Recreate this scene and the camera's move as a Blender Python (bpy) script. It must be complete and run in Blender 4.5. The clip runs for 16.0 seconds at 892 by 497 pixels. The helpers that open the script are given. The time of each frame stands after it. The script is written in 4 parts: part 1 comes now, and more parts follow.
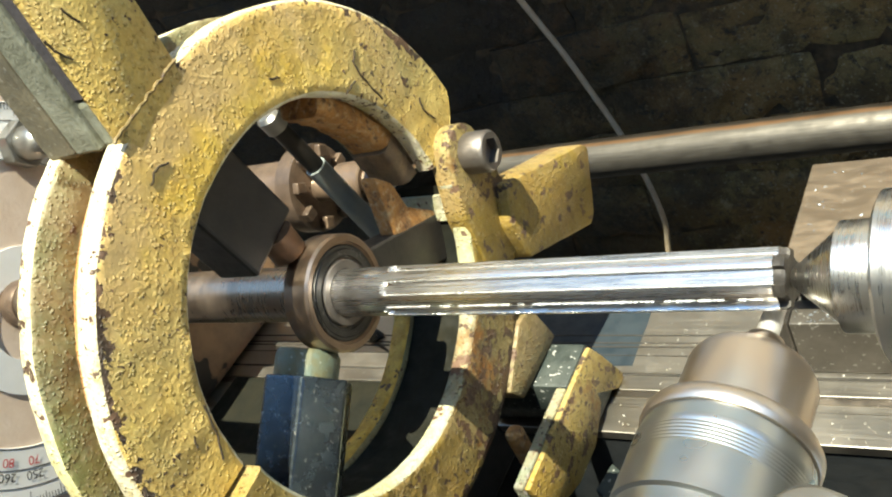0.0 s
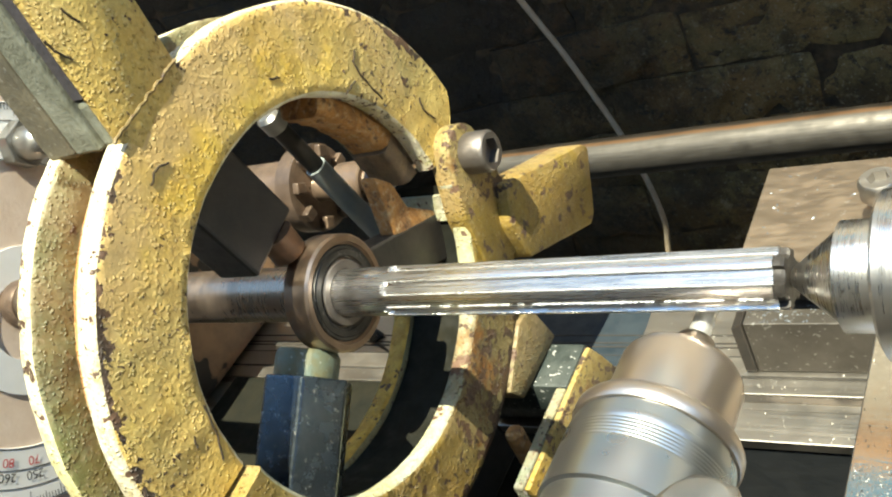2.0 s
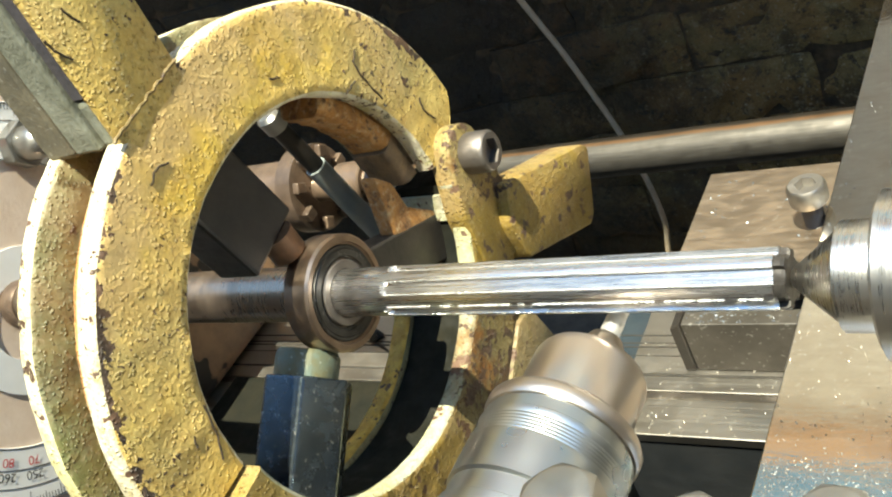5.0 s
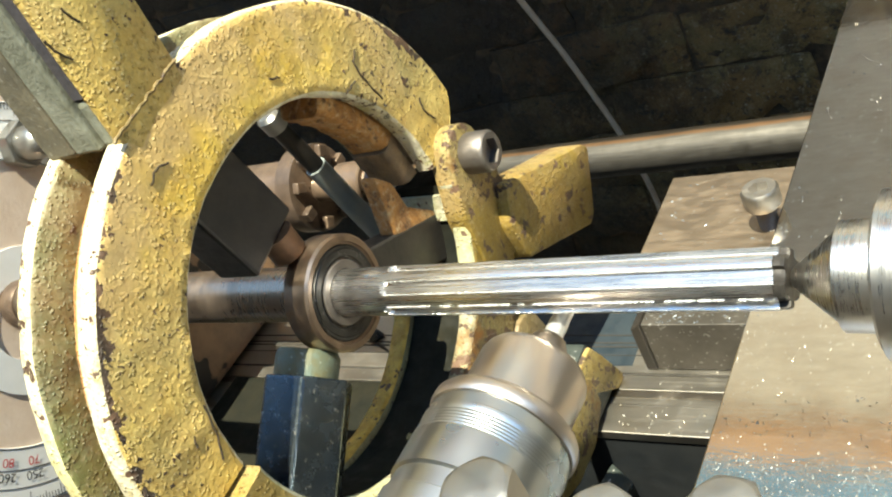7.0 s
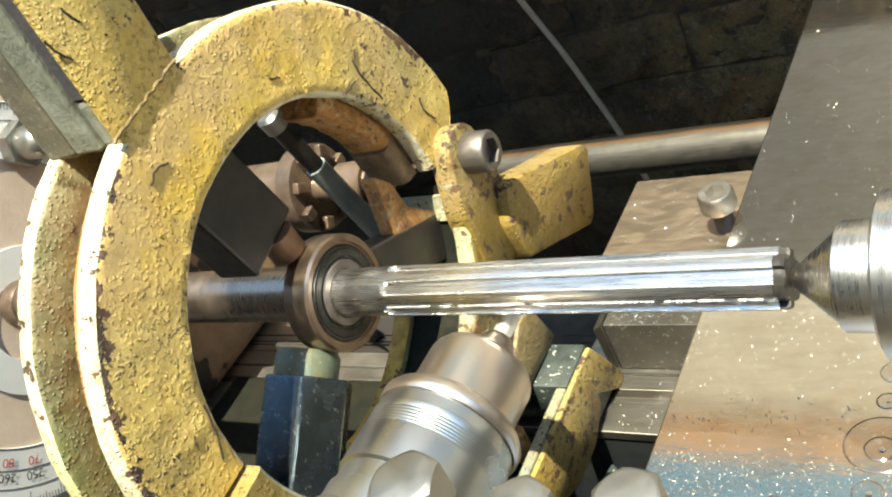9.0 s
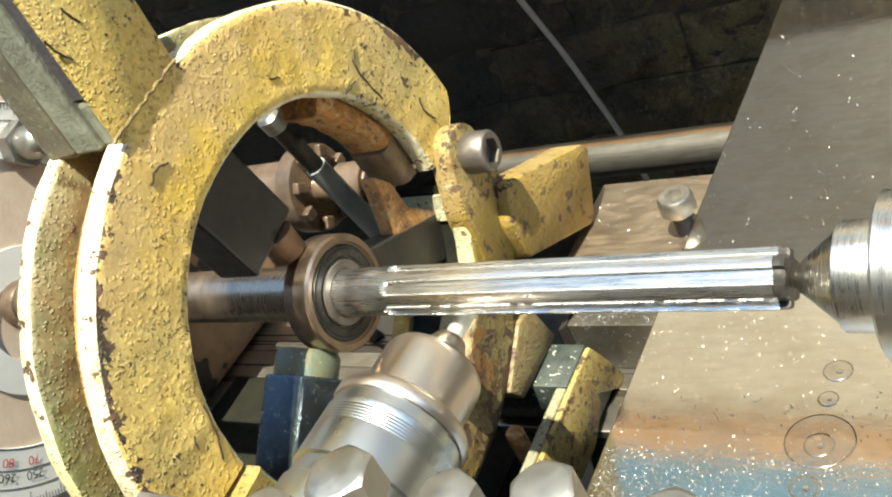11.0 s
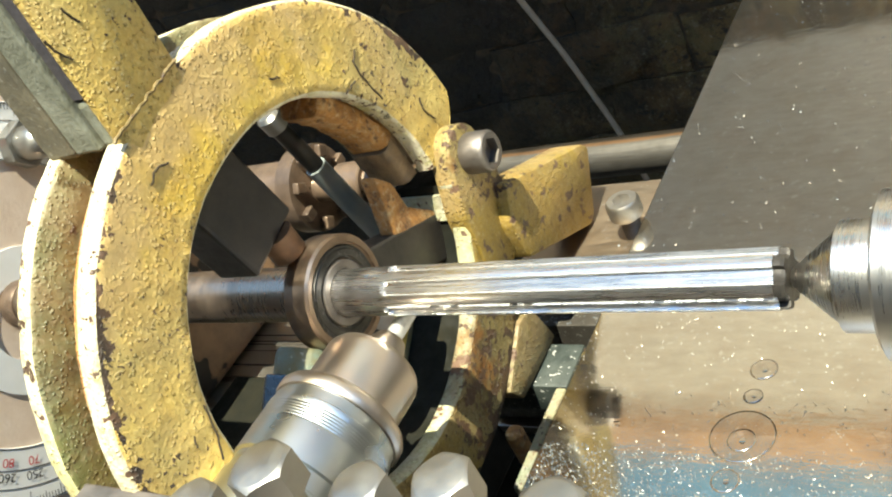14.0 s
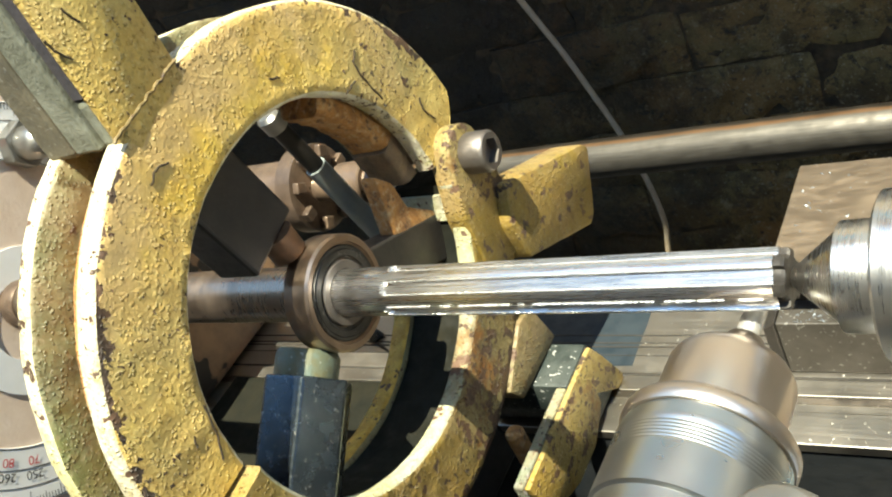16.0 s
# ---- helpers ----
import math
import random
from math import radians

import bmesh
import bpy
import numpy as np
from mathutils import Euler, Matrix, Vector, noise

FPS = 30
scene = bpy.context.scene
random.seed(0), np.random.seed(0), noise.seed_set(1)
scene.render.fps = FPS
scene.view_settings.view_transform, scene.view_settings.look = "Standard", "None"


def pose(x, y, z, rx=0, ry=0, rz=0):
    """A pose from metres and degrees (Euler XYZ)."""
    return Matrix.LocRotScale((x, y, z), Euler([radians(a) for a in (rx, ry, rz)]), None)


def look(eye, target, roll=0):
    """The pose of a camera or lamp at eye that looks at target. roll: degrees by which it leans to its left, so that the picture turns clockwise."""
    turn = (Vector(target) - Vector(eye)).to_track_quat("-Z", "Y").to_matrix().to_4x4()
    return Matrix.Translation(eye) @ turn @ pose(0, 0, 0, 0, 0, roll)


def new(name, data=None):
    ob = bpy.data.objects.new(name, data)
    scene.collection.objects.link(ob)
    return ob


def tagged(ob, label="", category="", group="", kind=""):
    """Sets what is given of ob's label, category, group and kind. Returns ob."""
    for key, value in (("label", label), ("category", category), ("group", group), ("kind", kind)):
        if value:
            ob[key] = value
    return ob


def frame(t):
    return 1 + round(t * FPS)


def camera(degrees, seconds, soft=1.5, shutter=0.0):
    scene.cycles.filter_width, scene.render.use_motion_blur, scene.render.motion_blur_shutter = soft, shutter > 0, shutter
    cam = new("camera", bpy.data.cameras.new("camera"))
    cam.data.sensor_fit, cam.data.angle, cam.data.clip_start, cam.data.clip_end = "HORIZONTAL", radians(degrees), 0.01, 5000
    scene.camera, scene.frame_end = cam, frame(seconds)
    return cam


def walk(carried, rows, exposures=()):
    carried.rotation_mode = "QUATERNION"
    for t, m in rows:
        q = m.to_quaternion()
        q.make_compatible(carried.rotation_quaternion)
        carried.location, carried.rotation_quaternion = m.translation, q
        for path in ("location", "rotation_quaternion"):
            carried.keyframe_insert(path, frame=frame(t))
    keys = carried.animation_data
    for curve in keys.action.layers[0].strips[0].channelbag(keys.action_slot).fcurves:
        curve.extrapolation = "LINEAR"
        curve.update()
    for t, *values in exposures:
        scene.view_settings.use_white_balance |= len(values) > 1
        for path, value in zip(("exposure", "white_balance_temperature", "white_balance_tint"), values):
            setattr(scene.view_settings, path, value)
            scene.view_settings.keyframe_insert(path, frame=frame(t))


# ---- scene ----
ROLL = -28.6845
AX = 1.10                      # height of the lathe's axis over the floor
PI = math.pi


def W(x, y, z):
    return Vector((x, y, z + AX))


cam = camera(48.26, 16.0, 2.1)
eye = W(0.34274, -0.29109, 0.26053)
target = W(0.05233, 0.02549, 0.00471)
EXPOSURE, KELVIN, TINT = 1.88, 7050, -2
walk(cam, [(0.0, look(eye, target, ROLL)), (16.0, look(eye, target, ROLL))], [(0.0, EXPOSURE, KELVIN, TINT), (16.0, EXPOSURE, KELVIN, TINT)])

# ---- light ----
sun_way = Vector((-0.12, 0.25, -0.955)).normalized()      # the way the sunlight travels
sun = new("sun", bpy.data.lights.new("sun", "SUN"))
sun.data.energy, sun.data.angle, sun.data.color = 4.2, radians(0.6), (1.0, 0.93, 0.82)
sun.matrix_world = Matrix.Translation((0, -3, 6)) @ sun_way.to_track_quat("-Z", "Y").to_matrix().to_4x4()
world = bpy.data.worlds.new("sky")
scene.world = world
world.use_nodes = True
sky = world.node_tree.nodes.new("ShaderNodeTexSky")
sky.sky_type, sky.sun_disc = "NISHITA", False
sky.air_density, sky.dust_density, sky.ozone_density = 1.0, 0.0, 2.0
sky.sun_elevation = math.asin(-sun_way.z)
sky.sun_rotation = math.atan2(-sun_way.x, -sun_way.y)
world.node_tree.nodes["Background"].inputs[1].default_value = 0.15
world.node_tree.links.new(sky.outputs[0], world.node_tree.nodes["Background"].inputs[0])


# ---- materials ----
class Mat:
    """A node material with short ways to add nodes."""

    def __init__(self, name, rough=0.5, metal=0.0):
        self.m = bpy.data.materials.new(name)
        self.m.use_nodes = True
        self.n, self.l = self.m.node_tree.nodes, self.m.node_tree.links
        self.b = self.n["Principled BSDF"]
        self.b.inputs["Roughness"].default_value = rough
        self.b.inputs["Metallic"].default_value = metal
        self.co = self.n.new("ShaderNodeTexCoord").outputs["Object"]
        self.bumped = None

    def link(self, a, b):
        self.l.new(a, b)

    def mapped(self, scale):
        mp = self.n.new("ShaderNodeMapping")
        mp.inputs["Scale"].default_value = scale
        self.link(self.co, mp.inputs["Vector"])
        return mp.outputs[0]

    def noise(self, scale, detail=4.0, rough=0.6, stretch=None, distort=0.0):
        nd = self.n.new("ShaderNodeTexNoise")
        nd.inputs["Scale"].default_value, nd.inputs["Detail"].default_value = scale, detail
        nd.inputs["Roughness"].default_value, nd.inputs["Distortion"].default_value = rough, distort
        self.link(self.mapped(stretch) if stretch else self.co, nd.inputs["Vector"])
        return nd.outputs["Fac"]

    def cells(self, scale, stretch=None):
        nd = self.n.new("ShaderNodeTexVoronoi")
        nd.inputs["Scale"].default_value = scale
        self.link(self.mapped(stretch) if stretch else self.co, nd.inputs["Vector"])
        return nd.outputs["Distance"]

    def ramp(self, fac, *stops):
        nd = self.n.new("ShaderNodeValToRGB")
        e = nd.color_ramp.elements
        while len(e) < len(stops):
            e.new(0.5)
        for el, (pos, col) in zip(e, stops):
            el.position = pos
            el.color = (*col, 1) if not isinstance(col, (int, float)) else (col, col, col, 1)
        self.link(fac, nd.inputs[0])
        return nd.outputs[0]

    def mix(self, fac, a, b, mode="MIX"):
        nd = self.n.new("ShaderNodeMix")
        nd.data_type, nd.blend_type = "RGBA", mode
        for sock, v in ((nd.inputs[0], fac), (nd.inputs[6], a), (nd.inputs[7], b)):
            if isinstance(v, (int, float)):
                sock.default_value = v
            elif isinstance(v, tuple):
                sock.default_value = (*v, 1)
            else:
                self.link(v, sock)
        return nd.outputs[2]

    def math(self, op, a, b=0.0):
        nd = self.n.new("ShaderNodeMath")
        nd.operation = op
        for sock, v in zip(nd.inputs, (a, b)):
            if isinstance(v, (int, float)):
                sock.default_value = v
            else:
                self.link(v, sock)
        return nd.outputs[0]

    def axis(self, i):
        nd = self.n.new("ShaderNodeSeparateXYZ")
        self.link(self.co, nd.inputs[0])
        return nd.outputs[i]

    def color(self, v):
        self.link(v, self.b.inputs["Base Color"]) if not isinstance(v, tuple) else setattr(self.b.inputs["Base Color"], "default_value", (*v, 1))
        return self

    def rough(self, v):
        self.link(v, self.b.inputs["Roughness"])
        return self

    def metal(self, v):
        self.link(v, self.b.inputs["Metallic"])
        return self

    def bump(self, height, strength=0.3, distance=0.001):
        nd = self.n.new("ShaderNodeBump")
        nd.inputs["Strength"].default_value, nd.inputs["Distance"].default_value = strength, distance
        self.link(height, nd.inputs["Height"])
        if self.bumped is not None:
            self.link(self.bumped, nd.inputs["Normal"])
        self.bumped = nd.outputs[0]
        self.link(self.bumped, self.b.inputs["Normal"])
        return self


def yellow_paint(name, main=(0.68, 0.475, 0.14), second=(0.57, 0.46, 0.205), grime=0.6, chip=0.70, lumps=1.0, edges=0.0, rust=0.0, gold=0.0):
    """Thick lumpy old machine paint with chips down to rust and dark iron. edges: chipping along a ring's outer edge."""
    m = Mat(name, 0.55)

    def shade(r, g, b):
        return tuple(v * min(1.3, max(0.45, a / d)) for v, a, d in zip((r, g, b), main, (0.68, 0.475, 0.14)))

    tone = m.ramp(m.noise(9, 3), (0.38, main), (0.60, second))
    tone = m.mix(m.ramp(m.noise(16, 4, 0.6), (0.47, 0.0), (0.60, 0.55)), tone, tuple(0.5 * (a + b) for a, b in zip(main, (0.46, 0.32, 0.19))))
    tone = m.mix(m.ramp(m.noise(12, 4, 0.7), (0.36, 0.6), (0.45, 0.0)), tone, (main[0] * 0.86, main[1] * 0.88, main[2] * 0.45))
    tone = m.mix(m.ramp(m.noise(38, 5, 0.7), (0.42, 0.0), (0.75, 0.6)), tone, shade(0.44, 0.26, 0.07))
    tone = m.mix(m.math("MULTIPLY", m.ramp(m.noise(6.5, 4, 0.7), (0.48, 0.0), (0.70, 1.0)), grime), tone, (0.27, 0.26, 0.13))
    tone = m.mix(m.ramp(m.noise(24, 6, 0.75), (0.50, 0.0), (0.68, 0.55)), tone, shade(0.31, 0.22, 0.085))
    tone = m.mix(m.ramp(m.noise(110, 4, 0.7), (0.54, 0.0), (0.70, 0.5)), tone, shade(0.27, 0.18, 0.06))
    tone = m.mix(m.ramp(m.noise(320, 2), (0.56, 0.0), (0.70, 0.5)), tone, shade(0.74, 0.60, 0.29))
    tone = m.mix(m.ramp(m.noise(360, 2), (0.30, 0.45), (0.46, 0.0)), tone, shade(0.30, 0.20, 0.06))
    if gold:
        low = m.math("ADD", m.math("MULTIPLY", m.axis(2), -3.5), m.math("MULTIPLY", m.noise(8, 4, 0.65), 0.9))
        tone = m.mix(m.math("MULTIPLY", m.ramp(low, (0.34, 0.0), (0.66, 1.0)), gold), tone, m.ramp(m.noise(130, 3), (0.38, (0.42, 0.25, 0.03)), (0.62, (0.64, 0.42, 0.07))))
        tone = m.mix(m.ramp(m.math("ADD", m.math("MULTIPLY", m.axis(2), 4.0), m.noise(14, 4, 0.65)), (0.86, 0.0), (1.02, 0.6)), tone, (0.62, 0.44, 0.21))
    if rust:
        tone = m.mix(m.ramp(m.noise(13, 5, 0.75), (0.56, 0.0), (0.66, rust)), tone, m.ramp(m.noise(90, 3), (0.35, (0.28, 0.11, 0.02)), (0.65, (0.09, 0.045, 0.02))))
    wear = m.math("ADD", m.noise(120, 3, 0.55), m.math("MULTIPLY", m.noise(11, 3), 0.30))
    if edges:
        y, z = m.axis(1), m.axis(2)
        r = m.math("SQRT", m.math("ADD", m.math("MULTIPLY", y, y), m.math("MULTIPLY", z, z)))
        near = m.math("MAXIMUM", m.math("SUBTRACT", 1.0, m.math("MULTIPLY", m.math("ABSOLUTE", m.math("SUBTRACT", r, 0.1505)), 130.0)), 0.0)
        wear = m.math("ADD", wear, m.math("MULTIPLY", m.math("MULTIPLY", near, edges), m.ramp(m.noise(16, 3), (0.38, 0.0), (0.60, 1.0))))
    wear = m.math("ADD", wear, m.math("MULTIPLY", m.ramp(m.noise(300, 2, 0.5), (0.60, 0.0), (0.70, 1.0)), m.ramp(m.noise(13, 3), (0.45, 0.0), (0.62, 0.45))))
    chips = m.ramp(wear, (chip + 0.14, 0.0), (chip + 0.155, 1.0))
    under = m.ramp(m.noise(60, 3), (0.4, (0.05, 0.035, 0.025)), (0.65, (0.13, 0.075, 0.045)))
    m.color(m.mix(chips, tone, under))
    patch = m.ramp(m.noise(22, 5, 0.75), (0.40, 0.08), (0.54, 1.0))
    beads = m.math("MULTIPLY", m.ramp(m.math("ADD", m.cells(430), m.math("MULTIPLY", m.noise(700, 2), 0.25)), (0.14, 1.0), (0.32, 0.8), (0.52, 0.0)), m.ramp(m.noise(150, 3, 0.7), (0.44, 0.0), (0.49, 1.0)))
    grains = m.math("ADD", m.math("MULTIPLY", m.ramp(m.noise(300, 4, 0.6), (0.45, 0.0), (0.75, 1.0)), 0.35), m.math("MULTIPLY", beads, 1.0))
    m.bump(m.noise(60, 5, 0.65), 0.22, 0.0009)
    m.bump(m.math("MULTIPLY", grains, patch), 1.0 * lumps, 0.0017)
    m.bump(m.noise(520, 4, 0.7), 0.3 * lumps, 0.0008)
    m.bump(m.math("SUBTRACT", 1.0, chips), 0.7, 0.0005)
    m.rough(m.ramp(m.noise(70, 3), (0.3, 0.42), (0.7, 0.7)))
    return m.m


def steel(name, color=(0.56, 0.55, 0.53), rough=0.25, grain=(1, 1, 1), grain_scale=300, stain=0.35, spots=0.0, stain_color=(0.18, 0.12, 0.07), metal=1.0, g_strength=1.0):
    m = Mat(name, rough, metal)
    g = m.noise(grain_scale, 3, 0.6, grain)
    s = m.ramp(m.noise(26, 5, 0.65), (0.46, 0.0), (0.72, min(1.0, stain * 3)))
    base = m.mix(m.math("MULTIPLY", s, min(1.0, max(stain, 0.3))), m.mix(0.35 * g_strength, color, m.ramp(g, (0.3, tuple(c * 0.72 for c in color)), (0.7, tuple(min(1, c * 1.2) for c in color)))), stain_color)
    if spots:
        sp = m.ramp(m.noise(190, 2), (0.66, 0.0), (0.70, spots))
        base = m.mix(sp, base, (0.75, 0.74, 0.7))
    m.color(base)
    m.rough(m.ramp(m.math("ADD", m.math("MULTIPLY", g, 0.5), m.math("MULTIPLY", s, 0.5)), (0.2, rough * 0.75), (0.8, min(0.9, rough * 1.7))))
    m.bump(g, 0.12 * g_strength, 0.0004)
    return m.m


def iron(name, color, second, rough=0.5, metal=0.3, scale=30, bump=0.3, spots=0.0, gloss=0.5):
    m = Mat(name, rough, metal)
    m.b.inputs["Specular IOR Level"].default_value = gloss
    base = m.ramp(m.noise(scale, 5, 0.65), (0.35, color), (0.65, second))
    if spots:
        base = m.mix(m.ramp(m.noise(330, 1), (0.67, 0.0), (0.70, spots)), base, (0.55, 0.55, 0.52))
    m.color(base)
    m.rough(m.ramp(m.noise(scale * 3, 3), (0.3, rough * 0.7), (0.7, min(1, rough * 1.3))))
    m.bump(m.noise(scale * 9, 4), bump, 0.0006)
    return m.m


M_YELLOW = yellow_paint("yellow_paint", (0.72, 0.485, 0.115), (0.61, 0.475, 0.165), edges=0.32, gold=0.8)
# grime and rust, plus a darker tone for weaker light on the lower half
M_YELLOW2 = yellow_paint("yellow_paint_grimy_dim", (0.29, 0.195, 0.050), (0.23, 0.18, 0.070), 0.8, 0.60, 1.0, 0.25, 0.9)
M_GRIMY = yellow_paint("dark_grimy_paint", (0.15, 0.11, 0.04), (0.085, 0.075, 0.035), 0.9, 0.63, 1.0, 0.0, 0.6)
# olive tone carries the shade behind the front flange
M_OLIVE = yellow_paint("olive_shaded_paint", (0.165, 0.165, 0.082), (0.11, 0.145, 0.09), 0.7, 0.71, 0.8)
# worn edges, whitened further for the sun on the rims
M_PALE = yellow_paint("pale_worn_sunlit_edge", (0.74, 0.69, 0.53), (0.66, 0.63, 0.52), 0.5, 0.64, 0.6)
M_GREENGREY = iron("worn_grey_paint", (0.19, 0.17, 0.12), (0.115, 0.105, 0.078), 0.6, 0.1, 60, 0.5, 0.25)
M_BROWNIRON = iron("bare_brown_iron", (0.30, 0.20, 0.105), (0.12, 0.085, 0.055), 0.6, 0.1, 55, 0.8)
M_DARKGREEN = iron("oily_shaded_dark_green", (0.020, 0.028, 0.026), (0.05, 0.06, 0.055), 0.5, 0.1, 70, 0.5, 0.6)
M_RUSTDARK = iron("dark_crack", (0.05, 0.035, 0.02), (0.03, 0.02, 0.012), 0.9, 0.0, 60, 0.5)
def rust_material():
    m = Mat("orange_rust", 0.85)
    tone = m.ramp(m.noise(48, 5, 0.7), (0.32, (0.52, 0.34, 0.17)), (0.48, (0.52, 0.25, 0.07)), (0.68, (0.17, 0.09, 0.045)))
    tone = m.mix(m.ramp(m.noise(260, 4, 0.7), (0.52, 0.0), (0.66, 0.8)), tone, (0.62, 0.44, 0.24))
    m.color(m.mix(m.ramp(m.noise(150, 4, 0.7), (0.34, 0.8), (0.44, 0.0)), tone, (0.09, 0.05, 0.03)))
    m.bump(m.noise(70, 5, 0.7), 0.8, 0.003)
    m.bump(m.noise(330, 5, 0.75), 1.0, 0.0018)
    return m.m


M_RUST = rust_material()
M_SHAFT = steel("ground_shaft_steel", (0.82, 0.81, 0.80), 0.33, (0.4, 10, 10), 90, 0.02, g_strength=0.18)
M_SHAFT_OLD = steel("turned_dark_shaft_steel", (0.36, 0.28, 0.215), 0.34, (6, 1, 1), 90, 0.4)
M_BURR = steel("bright_burr", (0.88, 0.88, 0.86), 0.50, (1, 1, 1), 300, 0.0, metal=0.8)
M_RACE = steel("bearing_race_steel", (0.38, 0.285, 0.215), 0.38, (1, 1, 1), 150, 0.4)
M_SEAL = iron("bearing_shield", (0.045, 0.042, 0.038), (0.085, 0.08, 0.07), 0.42, 0.7, 60, 0.15, 0.12)
M_BLACK = iron("oily_black_iron", (0.028, 0.027, 0.025), (0.055, 0.048, 0.042), 0.4, 0.4, 40, 0.3)
M_JAW = iron("blued_jaw_steel", (0.060, 0.080, 0.100), (0.095, 0.112, 0.125), 0.25, 0.93, 40, 0.2, 0.4)
M_BRONZE = iron("bronze_tip", (0.26, 0.14, 0.075), (0.12, 0.07, 0.04), 0.5, 0.4, 60, 0.3)
M_BED = steel("worn_bed_way_steel", (0.40, 0.375, 0.335), 0.46, (0.3, 30, 30), 40, 0.12, 0.25, g_strength=0.4)
M_BEDBAND = steel("oily_way_steel", (0.24, 0.215, 0.185), 0.45, (0.3, 30, 30), 40, 0.3, 0.2, g_strength=0.7)
M_GROOVE = iron("oily_groove", (0.045, 0.040, 0.034), (0.025, 0.023, 0.020), 0.7, 0.0, 40, 0.3, 0.0, 0.3)
M_BEDSIDE = iron("oily_bed_casting", (0.016, 0.020, 0.024), (0.028, 0.030, 0.032), 0.6, 0.0, 20, 0.4, 0.0, 0.3)
M_PLATE = steel("saddle_plate_steel", (0.56, 0.535, 0.485), 0.095, (1, 3, 3), 80, 0.30, 0.55, (0.36, 0.275, 0.19), 0.978, 0.9)
M_PLUG = steel("plug_steel", (0.50, 0.47, 0.42), 0.12, (1, 1, 1), 150, 0.45, 0.5, (0.26, 0.18, 0.11), 0.965, 0.9)
M_CHIPB = steel("bright_chip", (0.50, 0.47, 0.42), 0.45, (1, 1, 1), 260, 0.0, metal=0.55)
M_CHROME = steel("spinning_collet_steel", (0.63, 0.55, 0.47), 0.37, (1, 1, 1), 18, 0.0, g_strength=0.0)
M_BODY = steel("spindle_body_steel", (0.53, 0.55, 0.535), 0.36, (1, 1, 1), 18, 0.0, g_strength=0.0)
M_BOLT = steel("hex_bolt_steel", (0.36, 0.35, 0.32), 0.42, (1, 1, 1), 120, 0.2, g_strength=0.5, metal=0.95)
M_CAP = steel("dark_cap_screw_steel", (0.21, 0.19, 0.175), 0.55, (1, 1, 1), 120, 0.25, metal=0.85)
M_SCREW = steel("grey_cap_screw_steel", (0.42, 0.395, 0.36), 0.45, (1, 1, 1), 120, 0.15, metal=0.93)
M_BLOCK = steel("matt_brown_block_steel", (0.345, 0.275, 0.205), 0.50, (1, 4, 4), 60, 0.10, 0.2, (0.22, 0.15, 0.09), 0.935)
M_NOSE = iron("teal_grimed_nose", (0.105, 0.15, 0.13), (0.12, 0.105, 0.045), 0.5, 0.1, 70, 0.6, 0.3)
M_BLUEROD = iron("blue_grey_rod_steel", (0.26, 0.30, 0.30), (0.36, 0.38, 0.37), 0.42, 0.2, 40, 0.2)
M_DARKBLOCK = iron("dark_block_iron", (0.045, 0.04, 0.035), (0.075, 0.066, 0.056), 0.55, 0.4, 30, 0.3, 0.1)
M_LEDGE = iron("oily_ledge_steel", (0.070, 0.063, 0.054), (0.105, 0.095, 0.083), 0.45, 0.5, 30, 0.3, 0.25)
M_PALEGREEN = iron("pale_green_worn_paint", (0.26, 0.27, 0.22), (0.13, 0.135, 0.10), 0.6, 0.0, 70, 0.8)
M_VIOLET = iron("bare_violet_shaded_iron", (0.085, 0.078, 0.088), (0.05, 0.048, 0.056), 0.6, 0.1, 50, 0.5)
M_YELLOWB = yellow_paint("yellow_housing_paint", (0.66, 0.47, 0.125), (0.53, 0.44, 0.18))
M_FOOT = yellow_paint("ochre_foot_paint", (0.42, 0.275, 0.05), (0.34, 0.245, 0.06), 0.6, 0.63, 1.0, 0.0, 0.7)
# near black: the shade inside the ring is put into this colour
M_OLIVEDARK = iron("dark_olive_shade", (0.014, 0.013, 0.008), (0.007, 0.008, 0.006), 0.85, 0.0, 30, 0.4, 0.0, 0.15)
M_TAN = yellow_paint("tan_grimy_shaded", (0.16, 0.118, 0.05), (0.11, 0.095, 0.05), 0.5, 0.66, 0.8, 0.0, 0.4)
M_BEDSHADOW = iron("bed_shadow_tint", (0.008, 0.016, 0.024), (0.014, 0.024, 0.032), 0.6, 0.0, 30, 0.2)
M_WORN = yellow_paint("pale_worn_green_paint", (0.19, 0.215, 0.15), (0.15, 0.18, 0.135), 0.6, 0.66, 1.0, 0.0, 0.3)
# greenish edge paint, dulled for weaker light on the lower rim
M_PALE2 = yellow_paint("pale_greenish_edge_paint", (0.46, 0.45, 0.35), (0.31, 0.345, 0.29), 0.7, 0.64, 0.7, 0.0, 0.6)
M_CENTRE = steel("tailstock_centre_steel", (0.60, 0.585, 0.55), 0.33, (24, 1, 1), 60, 0.15, g_strength=0.15)
